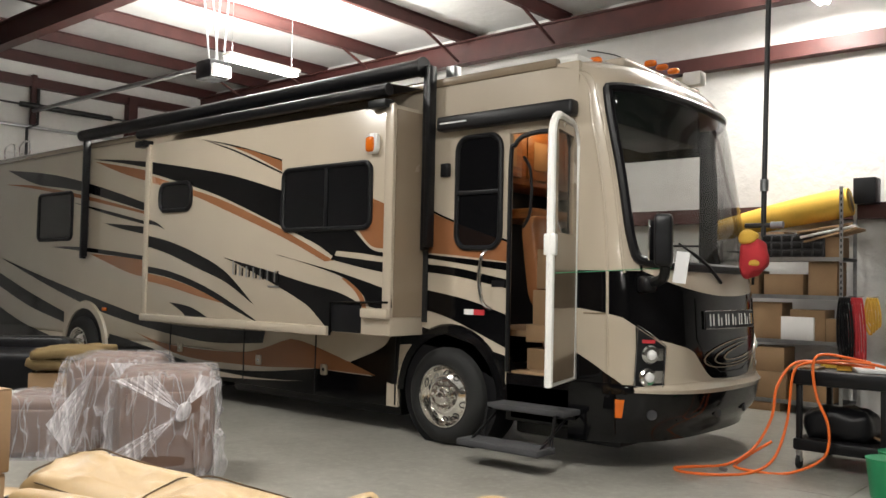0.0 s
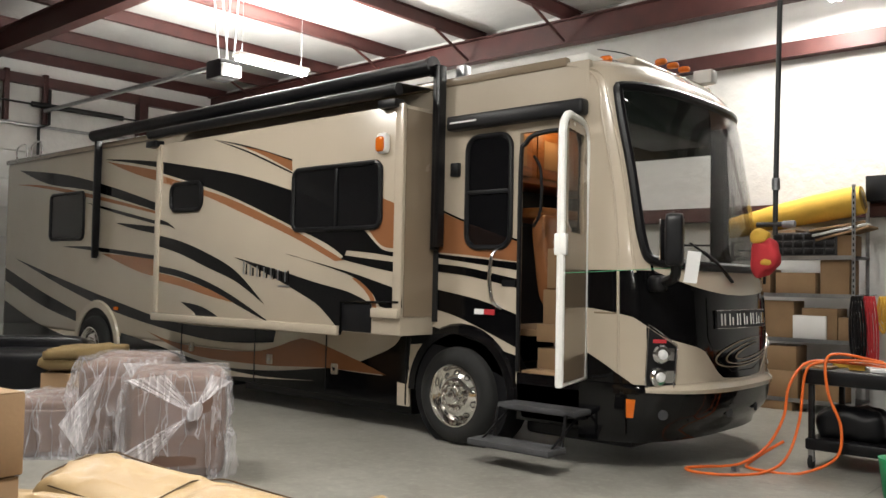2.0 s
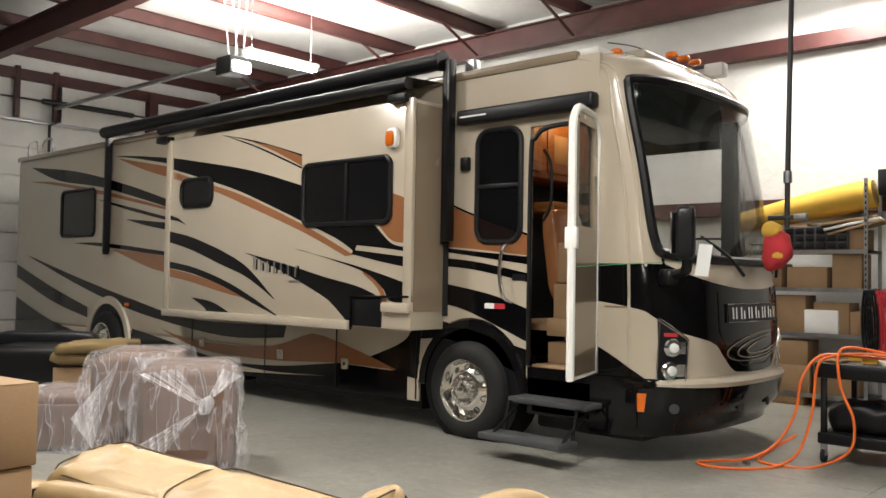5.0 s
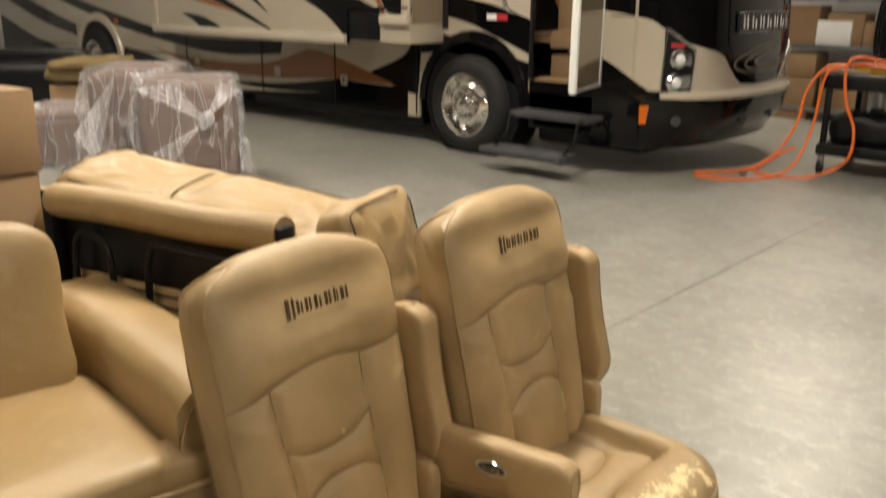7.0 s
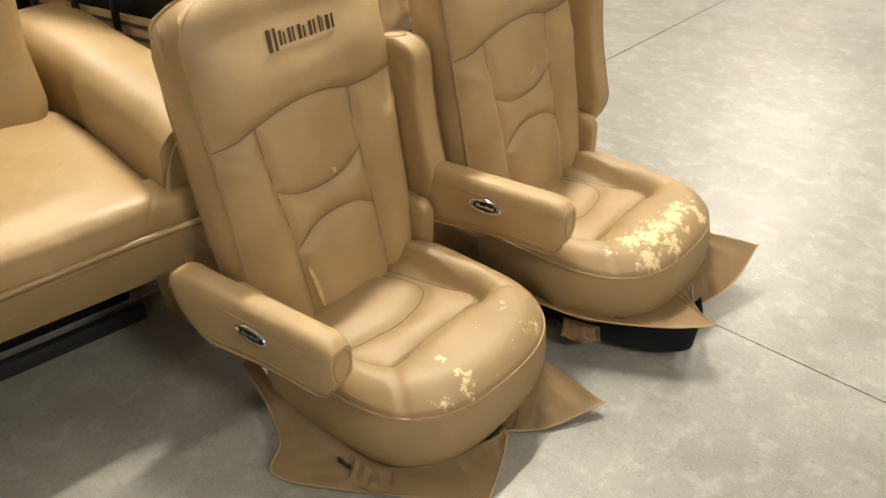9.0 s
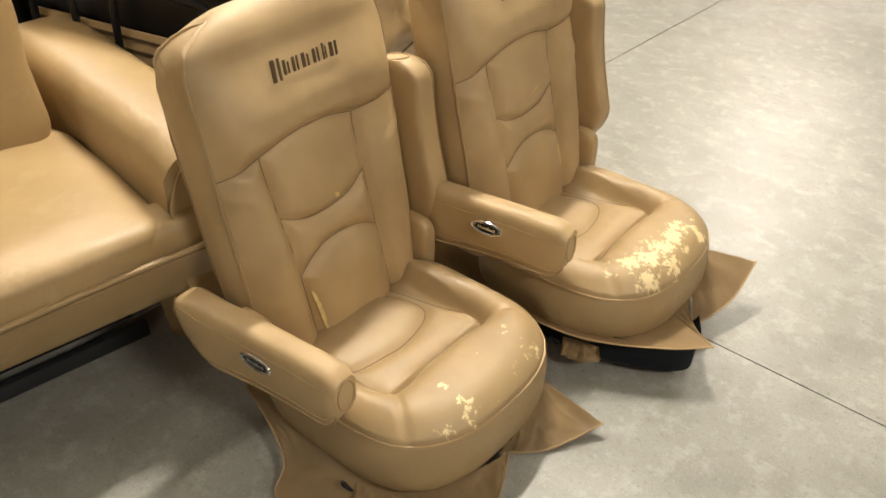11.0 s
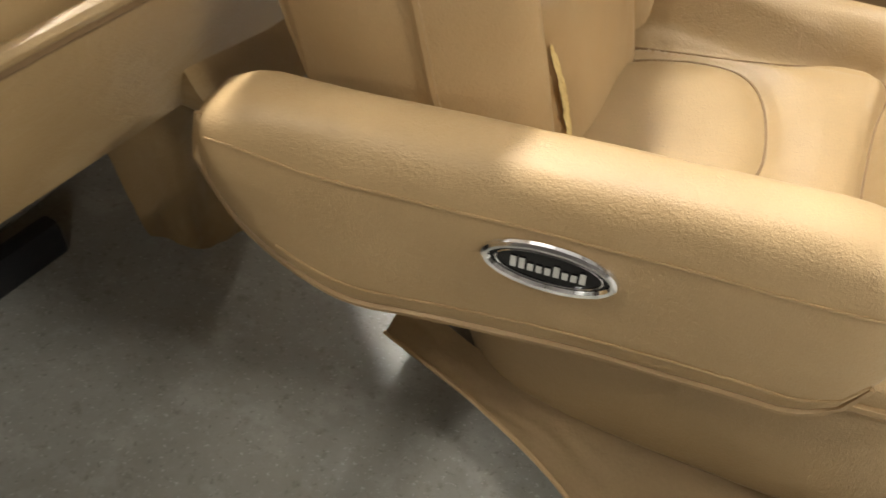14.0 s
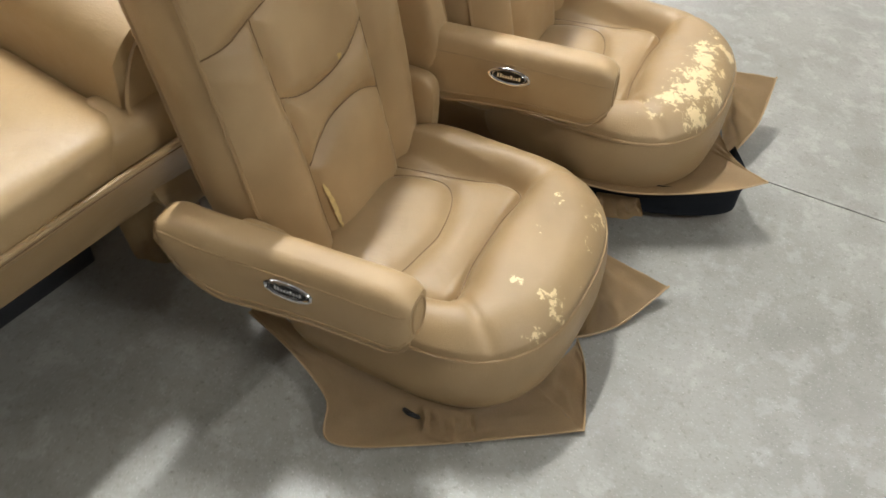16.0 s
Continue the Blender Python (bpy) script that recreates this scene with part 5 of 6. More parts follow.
        hem_cord(((0.226, 0.012, 0.006), (0.305, 0.09, 0.006), (0.37, 0.222, 0.030)), sk)
    return st


captain_seat(pose(-0.865, 1.96, 0, 0, 0, 1.5), M_WORN1, "tan leather captain seat with lightly flaked cushion on concrete", tears=((((-0.121, 0.125), (-0.112, 0.085), (-0.108, 0.045), (-0.104, 0.015)), 0.0065), (((-0.004, 0.318), (0.003, 0.314), (0.006, 0.302)), 0.006)))
captain_seat(pose(-0.795, 2.615, 0.025, 0, 0, 2.5), M_WORN2, "tan leather captain seat with heavily flaked cushion on concrete", 0.018, 6.0, 0.01, True, ((((0.102, 0.15), (0.108, 0.12), (0.106, 0.09)), 0.003), (((-0.02, 0.335), (0.0, 0.34), (0.02, 0.35)), 0.002)))


# ---- leather sofa ----
so = root("sofa", pose(-1.325, 1.65, 0, 0, 0, -7) @ pose(1.325, -1.65, 0), "pale tan leather sofa with rolled arms and loose skirt flaps", "sofa")
part("seat_cushion", pillow(0.64, 1.28, 0.15, 0.42, 0.20, 56, 28, 0.008, 3, pose(-1.622, 1.04, 0.425)), M_LEATHERL, so)
part("seat_cushion", pillow(0.64, 1.10, 0.15, 0.42, 0.20, 48, 28, 0.008, 9, pose(-1.622, -0.15, 0.425)), M_LEATHERL, so)
part("cushion_ear", pillow(0.13, 0.60, 0.11, 0.6, 0.3, 40, 20, 0.003, 4, pose(-1.378, 1.61, 0.420)), M_LEATHERL, so)
part("front_rail", slab([(x, -0.75, z) for x, z in ((-2.25, 0.235), (-1.41, 0.235), (-1.375, 0.245), (-1.325, 0.33), (-1.303, 0.395), (-1.335, 0.415), (-2.25, 0.415))], (0, 1, 0), 2.66), M_LEATHERL, so)
part("front_piping", tube([(-1.297, y, 0.405 + 0.003 * math.sin(y * 9)) for y in np.linspace(-0.7, 1.905, 40)], 0.0065, 8), M_LEATHERL, so)
part("piping_seam", tube([(-1.299, y, 0.395 + 0.003 * math.sin(y * 9)) for y in np.linspace(-0.7, 1.905, 40)], 0.0035, 6), M_THREAD, so)
part("back_cushion", pillow(0.30, 1.04, 0.52, 0.36, 0.24, 64, 40, 0.016, 5, pose(-1.99, 1.115, 0.64, 0, -12, 0)), M_LEATHERL, so)
part("back_cushion", pillow(0.30, 1.10, 0.52, 0.36, 0.24, 44, 30, 0.012, 8, pose(-1.95, -0.06, 0.66, 0, -12, 0)), M_LEATHERL, so)
part("cushion_stitch", tube([(x, 0.74, 0.5005) for x in np.linspace(-1.88, -1.38, 12)], 0.0016, 5), M_THREAD, so)
part("back_frame", box(-2.32, -2.05, -0.75, 1.66, 0.15, 0.80, 0.06, 3), M_LEATHERL, so)
part("rail_seam", tube(spline([(-1.300, 1.13, 0.40), (-1.322, 1.132, 0.34), (-1.36, 1.14, 0.28), (-1.385, 1.17, 0.25), (-1.40, 1.22, 0.242)], 5), 0.004, 6), M_THREAD, so)
part("cushion_stitch", tube([(-1.66, y, 0.5002) for y in np.linspace(1.18, 1.40, 8)], 0.001, 5), M_PIPING, so)
part("cushion_stitch", tube([(x, 1.30, 0.5002) for x in np.linspace(-1.66, -1.42, 8)], 0.001, 5), M_PIPING, so)


def sofa_arm(y0, y1):
    """A padded arm: bowed sides, a rolled top that falls to the front."""
    rings = []
    for i, x in enumerate(np.linspace(-2.28, -1.345, 16)):
        t = i / 15
        top = 0.612 + 0.022 * t - 0.012 * max(0, t - 0.9) / 0.1
        ring = []
        for a in np.linspace(0, 2 * math.pi, 29)[:-1]:
            ca, sa = math.cos(a), math.sin(a)
            w = (y1 - y0) / 2 * (1.0 if sa > 0.3 else 0.93)
            ring.append(Vector((x + 0.012 * math.cos(a * 3) * (i == 15), (y0 + y1) / 2 + w * math.copysign(abs(ca) ** 0.55, ca), 0.46 + (top - 0.46 if sa > 0 else 0.25) * math.copysign(abs(sa) ** 0.6, sa) + 0.004 * noise.noise(Vector((x * 8, a, y0))))))
        rings.append(ring)
    return loft(rings)


for y0, y1 in ((1.67, 1.92), (-1.0, -0.75)):
    part("arm", sofa_arm(y0, y1), M_LEATHERL, so)
    part("arm_front_piping", tube(spline([(-1.338, y0 + 0.014, 0.45), (-1.338, y0 + 0.012, 0.5), (-1.342, y0 + 0.05, 0.575), (-1.342, (y0 + y1) / 2, 0.60), (-1.342, y1 - 0.04, 0.575), (-1.338, y1 - 0.012, 0.5)], 6), 0.004, 6), M_PIPING, so)
for y in (1.74, -0.7):
    part("skirt_flap", skirt_flap(((-1.41, y - 0.10, 0.24), (-1.395, y - 0.02, 0.24), (-1.385, y + 0.08, 0.26)), ((-1.415, y - 0.075, 0.10), (-1.437, y + 0.005, 0.004), (-1.42, y + 0.06, 0.01)), 2, 0.008), M_LEATHERL, so)
part("sofa_mechanism", box(-2.15, -1.60, -0.9, 1.64, 0.05, 0.15, 0.01), M_BLACKP, so)
for x, y in ((-1.72, 1.55), (-2.15, 1.6), (-1.72, -0.85), (-2.15, -0.85)):
    part("leg", box(x - 0.03, x + 0.03, y - 0.03, y + 0.03, 0, 0.16, 0.008), M_BLACKP, so)
part("floor_rail", box(-1.59, -1.565, -0.8, 1.66, 0.0, 0.045, 0.006), M_BLACKPIPE, so)

# ---- sofa bed seen from behind ----
sm = Matrix.Translation((-2.0, 2.06, -0.025)) @ Euler((0, 0, radians(14))).to_matrix().to_4x4()
sb = root("sofa_bed", sm, "tan sofa bed turned round, its black metal frame and ticking showing", "sofa bed")
part("back_roll", tube(spline([(-0.46, 0, 0.845), (-0.2, 0.005, 0.85), (0.15, 0.0, 0.845), (0.44, 0, 0.855)], 6), [0.05] + [0.055] * 17 + [0.05], 14), M_LEATHERL, sb)
part("black_cloth", box(-0.44, 0.42, 0.01, 0.03, 0.28, 0.80), M_BLACKP, sb, smooth=False)
part("ticking_panel", box(-0.40, 0.38, -0.012, 0.0, 0.25, 0.63, 0.004), M_SKIRT, sb)
for i in range(10):
    part("ticking_stripe", box(-0.40, 0.38, -0.016, -0.012, 0.27 + 0.037 * i, 0.278 + 0.037 * i), M_DARKSEAM, sb, smooth=False)
for x in (-0.46, 0.44):
    part("side_bracket", box(x - 0.02, x + 0.02, -0.04, 0.02, 0.35, 0.88, 0.008), M_BLACKP, sb)
for x0, x1 in ((-0.36, -0.20), (-0.05, 0.30)):
    part("frame_hoop", tube(spline([(x0, -0.03, 0.32), (x0, -0.03, 0.65), (x0 + 0.02, -0.03, 0.745), (x0 + 0.06, -0.03, 0.765), (x1 - 0.06, -0.03, 0.755), (x1 - 0.02, -0.03, 0.735), (x1, -0.03, 0.65), (x1, -0.03, 0.32)], 5), 0.011, 8), M_BLACKP, sb)
part("base", box(-0.55, 0.5, 0.05, 0.85, 0.025, 0.54, 0.08, 3), M_LEATHERL, sb)
part("seat_deck", pillow(1.0, 0.8, 0.2, 0.35, 0.3, m=pose(-0.02, 0.45, 0.54)), M_LEATHERL, sb)
part("rear_rail", tube([(-0.55, 0.5, 0.62), (-1.1, 0.4, 0.60)], 0.14, 14), M_LEATHERL, sb)
for nm, mm, sz, sd in (("loose_cushion", (-2.55, 2.33, 0.745, 10, 8, 20), (0.62, 0.36, 0.20), 4), ("loose_cushion", (-2.00, 2.46, 0.715, 8, 7, 20), (0.72, 0.36, 0.20), 11), ("loose_cushion", (-1.64, 2.57, 0.66, 0, 72, 20), (0.40, 0.44, 0.16), 17)):
    bm = pillow(*sz, 0.50, 0.32, 72, 34, 0.026, sd)
    for v in bm.verts:
        v.co.z += 0.010 * abs(noise.noise(Vector((v.co.x * 9 + sd, v.co.y * 17 + v.co.x * 8, 1.3)))) - 0.004
        v.co += 0.004 * noise.noise_vector(v.co * 26 + Vector((sd, 0, 0)))
    cu = part(nm, grow(bm, pose(*mm)), M_LEATHERL)
    tagged(cu, "loose tan leather cushion with dark piping, lying on the sofa bed", "cushion", "loose cushions")
    ring = [Vector((0.905 * sz[0] / 2 * math.copysign(abs(math.cos(a)) ** 0.32, math.cos(a)), 0.905 * sz[1] / 2 * math.copysign(abs(math.sin(a)) ** 0.32, math.sin(a)), sz[2] * 0.39 + 0.006 * math.sin(a * 5 + sd))) for a in np.linspace(0, 2 * math.pi, 61)[:-1]]
    part("piping", grow(tube(ring, 0.0032, 6, closed=True), pose(*mm)), M_DARKSEAM, cu)


# ---- recliners wrapped in plastic ----
def film(name, lo, hi):
    """Crumpled clear sheet: thin and see-through, whiter where it bunches; crease highlights are put into the alpha."""
    m = bpy.data.materials.new(name)
    m.use_nodes = True
    nt = m.node_tree
    p = nt.nodes["Principled BSDF"]
    p.inputs["Base Color"].default_value = (0.86, 0.83, 0.86, 1)
    p.inputs["Roughness"].default_value = 0.16
    tc = nt.nodes.new("ShaderNodeTexCoord")
    acc = None
    for sc, rot, st in ((1.9, (0.2, 0.5, 0.4), (2.4, 2.4, 0.5)), (3.0, (0.9, -0.5, 0.9), (2.6, 1.8, 0.3))):
        mp = nt.nodes.new("ShaderNodeMapping")
        mp.inputs["Rotation"].default_value = rot
        mp.inputs["Scale"].default_value = st
        n = nt.nodes.new("ShaderNodeTexNoise")
        n.inputs["Scale"].default_value, n.inputs["Detail"].default_value, n.inputs["Roughness"].default_value, n.inputs["Distortion"].default_value = sc, 2, 0.5, 0.25
        nt.links.new(tc.outputs["Object"], mp.inputs[0])
        nt.links.new(mp.outputs[0], n.inputs["Vector"])
        sb_ = nt.nodes.new("ShaderNodeMath")
        sb_.operation = "SUBTRACT"
        nt.links.new(n.outputs["Fac"], sb_.inputs[0])
        sb_.inputs[1].default_value = 0.5
        ab = nt.nodes.new("ShaderNodeMath")
        ab.operation = "ABSOLUTE"
        nt.links.new(sb_.outputs[0], ab.inputs[0])
        r = nt.nodes.new("ShaderNodeMapRange")
        r.inputs["From Min"].default_value, r.inputs["From Max"].default_value = 0.0, 0.05
        r.inputs["To Min"].default_value, r.inputs["To Max"].default_value = 1.0, 0.0
        nt.links.new(ab.outputs[0], r.inputs[0])
        if acc is None:
            acc = r.outputs[0]
        else:
            mx = nt.nodes.new("ShaderNodeMath")
            mx.operation = "MAXIMUM"
            nt.links.new(acc, mx.inputs[0])
            nt.links.new(r.outputs[0], mx.inputs[1])
            acc = mx.outputs[0]
    al = nt.nodes.new("ShaderNodeMapRange")
    al.inputs["To Min"].default_value, al.inputs["To Max"].default_value = lo, hi
    pw = nt.nodes.new("ShaderNodeMath")
    pw.operation = "POWER"
    pw.inputs[1].default_value = 2.2
    nt.links.new(acc, pw.inputs[0])
    nt.links.new(pw.outputs[0], al.inputs[0])
    nt.links.new(al.outputs[0], p.inputs["Alpha"])
    bp = nt.nodes.new("ShaderNodeBump")
    bp.inputs["Strength"].default_value, bp.inputs["Distance"].default_value = 0.8, 0.02
    nt.links.new(acc, bp.inputs["Height"])
    nt.links.new(bp.outputs[0], p.inputs["Normal"])
    return m


M_FILM = film("clear_plastic_film", 0.13, 0.40)
M_FILM2 = film("bunched_plastic_film", 0.34, 0.80)


def wrapped(x, y, rz, w, d, h, seed, flare=0.05):
    r = root("wrapped_recliner", pose(x, y, 0, 0, 0, rz), "brown upholstered recliner wrapped in clear plastic film", "recliner", "wrapped recliners")
    part("body", pillow(w, d, h, 0.22, 0.22, 48, 24, 0.012, seed, pose(0, 0, h / 2)), M_BROWN, r)
    part("back_pillow", pillow(w * 0.94, d * 0.40, 0.26, 0.4, 0.3, 36, 18, 0.012, seed + 2, pose(0, d * 0.22, h - 0.10)), M_BROWN, r)
    part("front_panel", pillow(w * 0.86, 0.06, h * 0.74, 0.3, 0.2, 36, 18, 0.006, seed + 4, pose(0, -d / 2 - 0.002, h * 0.47)), M_BROWN, r)
    rows, n = [], 110
    rng = random.Random(seed)
    ph = [rng.uniform(0, 6.28) for _ in range(6)]
    for z in list(np.linspace(0.01, h * 0.97, 34)) + [h + 0.015, h + 0.035, h + 0.03]:
        row = []
        k = max(0.0, 1 - z / h)
        sc = 1.0 if z <= h * 0.975 else (0.95 if z < h + 0.02 else (0.70 if z > h + 0.032 else 0.25))
        for i in range(n):
            a = 2 * math.pi * i / n
            c, s = math.cos(a), math.sin(a)
            q = Vector(((w / 2 + 0.02 + flare * k) * sc * math.copysign(abs(c) ** 0.26, c), (d / 2 + 0.03 + flare * 0.6 * k) * sc * math.copysign(abs(s) ** 0.26, s), z))
            f = abs(math.sin(5.5 * a + ph[0] + 3 * z + 1.5 * noise.noise(q * 2.5)))
            f = 0.055 * (1 - f) ** 2 * (0.25 + k) + 0.03 * (1 - abs(math.sin(13 * a + ph[1] - 4 * z))) ** 2 * (0.3 + k)
            f += 0.022 * noise.noise(Vector((q.x * 5, q.y * 5, z * 4 + seed))) + 0.012 * noise.noise(Vector((q.x * 15, q.y * 15, z * 12 + seed)))
            q += Vector((c, s, 0)) * max(-0.008, f)
            if z > h * 0.975:
                q.z += 0.03 * abs(noise.noise(Vector((q.x * 9, q.y * 9, seed * 2.0))))
            row.append(q)
        rows.append(row)
    part("plastic_wrap", loft(rows), M_FILM, r, "crumpled clear plastic wrap").visible_shadow = False
    return r


def gather(knot, p0, p1, pleats, owner):
    """A fan of film drawn together at a knot, in sharp pleats."""
    k, a, b_ = Vector(knot), Vector(p0), Vector(p1)
    out = Vector((0, -1, 0))
    rows = []
    for t in np.linspace(0.0, 1, 14):
        row = []
        for j in range(pleats * 6 + 1):
            u = j / (pleats * 6)
            q = k.lerp(a.lerp(b_, u), t) + Vector((0.02 * (u - 0.5), 0, 0.03 * (u - 0.5))) * (1 - t)
            w_ = u * pleats + 1.1 * noise.noise(Vector((u * 5, t * 1.5, pleats * 1.7)))
            z = abs(w_ % 1.0 - 0.5) * 2
            row.append(q + out * (0.012 + 0.030 * z * (1 - 0.75 * t) + 0.012 * noise.noise(Vector((u * 6, t * 4, pleats)))))
        rows.append(row)
    part("film_gather", loft(rows, caps=False, closed=False), M_FILM2, owner, "pleated film drawn up to the knot").visible_shadow = False


w1 = wrapped(-5.86, 4.56, 55, 0.74, 0.70, 0.79, 3, 0.0)
knot = (0.13, -0.43, 0.53)
gather(knot, (-0.38, -0.40, 0.76), (-0.08, -0.40, 0.80), 5, w1)
gather(knot, (0.26, -0.40, 0.80), (0.40, -0.36, 0.74), 4, w1)
gather(knot, (-0.40, -0.41, 0.20), (-0.24, -0.41, 0.06), 5, w1)
bm = pillow(0.10, 0.08, 0.13, 0.9, 0.9, 40, 26, 0.055, 5, pose(*knot, 10, 25, 0) @ Matrix.Translation((0, -0.03, 0)))
part("film_knot", bm, M_FILM2, w1, "bunched white knot of plastic film")
w2 = wrapped(-6.90, 4.74, 48, 0.74, 0.82, 0.81, 8, 0.12)
gather((0.30, -0.50, 0.30), (0.02, -0.44, 0.80), (0.30, -0.44, 0.80), 6, w2)
gather((-0.10, -0.48, 0.78), (-0.46, -0.52, 0.30), (-0.28, -0.52, 0.05), 6, w2)
wrapped(-7.24, 4.24, 50, 0.66, 0.66, 0.48, 12, 0.12)


# ---- boxes ----
def carton(name, x0, x1, y0, y1, z0, z1, rz=0, label="plain brown cardboard carton", tape=True, material=None):
    r = root(name, pose((x0 + x1) / 2, (y0 + y1) / 2, z0, 0, 0, rz), label, "carton", "cartons")
    w, d, h = x1 - x0, y1 - y0, z1 - z0
    part("body", box(-w / 2, w / 2, -d / 2, d / 2, 0, h, 0.006, 2), material or M_CARD, r)
    part("flap", box(-w / 2 + 0.002, w / 2 - 0.002, -d / 2 + 0.002, -0.002, h, h + 0.004), material or M_CARD, r)
    part("flap", box(-w / 2 + 0.002, w / 2 - 0.002, 0.002, d / 2 - 0.002, h, h + 0.004), material or M_CARD, r)
    if tape:
        part("tape", box(-w / 2 - 0.001, w / 2 + 0.001, -0.03, 0.03, h + 0.004, h + 0.0055), M_PAPER, r)
    return r


carton("cardboard_box", -3.75, -2.985, 1.62, 2.12, 0.80, 1.10, 6, "large brown cardboard carton on top of another", False)
carton("cardboard_box", -3.73, -2.99, 1.62, 2.11, 0.0, 0.79, 6, "tall brown cardboard carton beneath another carton", False)
# black seat with khaki cushions beyond the recliners
bs = root("bench_seat", pose(-9.05, 4.80, 0, 0, 0, 48), "black vinyl bench seat standing on the floor", "seat")
part("seat_block", pillow(1.1, 0.7, 0.45, 0.35, 0.3, m=pose(0, 0, 0.52)), M_BLACKP, bs)
part("seat_back", pillow(1.1, 0.25, 0.4, 0.35, 0.3, m=pose(-0.1, 0.3, 0.66)), M_BLACKP, bs)
part("seat_trim", box(-0.5, 0.5, -0.35, -0.3, 0.1, 0.35, 0.02), M_PAPER, bs)
part("seat_plinth", box(-0.5, 0.5, -0.3, 0.3, 0, 0.32, 0.02), M_BLACKP, bs)
for i, (x, y, z, ry) in enumerate(((-8.25, 4.92, 0.64, 4), (-8.2, 4.95, 0.755, -3))):
    cu = part("khaki_cushion", pillow(0.72, 0.55, 0.14, 0.5, 0.3, 36, 18, 0.03, 20 + i, pose(x, y, z, 0, ry, 45)), M_KHAKI)
    tagged(cu, "khaki fabric cushion with dark welt, stacked loosely", "cushion", "khaki cushions")
bx = carton("cardboard_box", -8.55, -7.9, 4.7, 5.15, 0.0, 0.56, 45, "wide carton under the khaki cushions")


# ---- lamps ----
def tube_fixture(x, y, z, power, upward):
    r = root("ceiling_light", pose(x, y, z), "lit twin-tube fluorescent shop light hung on chains", "ceiling light", "ceiling lights")
    part("housing", box(-0.10, 0.10, -0.66, 0.66, 0.03, 0.09, 0.015), M_WHITE, r)
    for s in (-0.045, 0.045):
        part("tube", tube([(s, -0.62, 0.0), (s, 0.62, 0.0)], 0.032, 10), M_TUBE, r)
    for s in (-0.55, 0.55):
        part("chain", tube([(0, s, 0.09), (0, s, ZC - z - 0.02)], 0.004, 5), M_GALV, r)
    for up, e in ((0, power), (180, power * upward)):
        la = bpy.data.lights.new("tube_glow", "AREA")
        la.shape, la.size, la.size_y, la.energy, la.color = "RECTANGLE", 0.16, 1.25, e, (1.0, 0.965, 0.89)
        lo = new("tube_glow", la)
        lo.matrix_world = pose(x, y, z + (0.11 if up else -0.03), up, 0, 0)


for x, y, z, e, u in ((-10.25, 8.70, 4.72, 300, 1.9), (-3.2, 11.5, 5.2, 150, 2.5), (0.7, 5.4, 5.3, 35, 1.5), (-2.36, 3.6, 4.4, 245, 0.2), (-3.4, -0.6, 4.4, 50, 0.1), (3.6, 1.6, 3.8, 135, 0.1), (3.4, -4.6, 3.6, 90, 0.1), (-7.6, 3.4, 5.3, 230, 0.9)):
    tube_fixture(x, y, z, e, u)

# ---- garage door gear and pipes by the west wall ----
op = root("door_opener", pose(-10.85, 8.25, 4.66), "grey garage door opener hung from the purlins", "door opener")
part("motor_box", box(-0.22, 0.16, -0.17, 0.17, -0.14, 0.14, 0.02), M_BLACKP, op)
part("light_cover", box(0.16, 0.24, -0.16, 0.16, -0.12, 0.06, 0.02), M_PAPER, op)
part("rail", box(-6.1, -0.2, -0.04, 0.04, 0.06, 0.12, 0.01), M_GALV, op)
for x in (-0.12, 0.1):
    part("hanger", tube([(x, 0, 0.13), (x - 0.2, 0.0, 1.25)], 0.014, 6), M_GALV, op)
    part("hanger", tube([(x, 0.1, 0.13), (x + 0.1, 0.1, 1.25)], 0.014, 6), M_GALV, op)
dr = root("sectional_door", pose(XW + 0.02, 8.3, 0), "white sectional overhead door, closed", "overhead door", kind="structure")
for i in range(8):
    part("door_section", box(0, 0.05, -2.6, 2.6, 0.56 * i + 0.01, 0.56 * i + 0.55, 0.008), M_WALL, dr)
part("door_track", box(0.06, 0.12, -2.68, -2.6, 0, 4.6), M_GALV, dr)
part("torsion_shaft", tube([(0.2, -2.9, 4.86), (0.2, 4.0, 4.86)], 0.02, 8), M_BLACKPIPE, dr)
part("spring", tube([(0.2, -0.3, 4.86), (0.2, 1.6, 4.86)], 0.055, 10), M_BLACKPIPE, dr)
part("header_rail", box(0.05, 0.12, -3.0, 4.0, 4.42, 4.48, 0.01), M_GALV, dr)
for y in (-0.75, 0.0):
    part("shaft_bracket", box(0.04, 0.14, y - 0.05, y + 0.05, 4.5, 5.5, 0.01), M_STEEL, dr)
part("upright_pipe", tube([(0.2, -0.15, 3.6), (0.2, -0.15, 4.4), (0.2, 0.05, 4.5), (0.2, 0.05, 5.2)], 0.03, 8), M_BLACKPIPE, dr)
tagged(part("door_header", box(XW, XW + 0.15, 5.0, YN, 5.25, 5.45), M_STEEL, smooth=False), "dark red steel door header", "beam", kind="structure")
tagged(part("door_post", box(XW, XW + 0.2, 10.3, 10.5, 0, 5.4), M_STEEL, smooth=False), "dark red steel door post", "post", kind="structure")

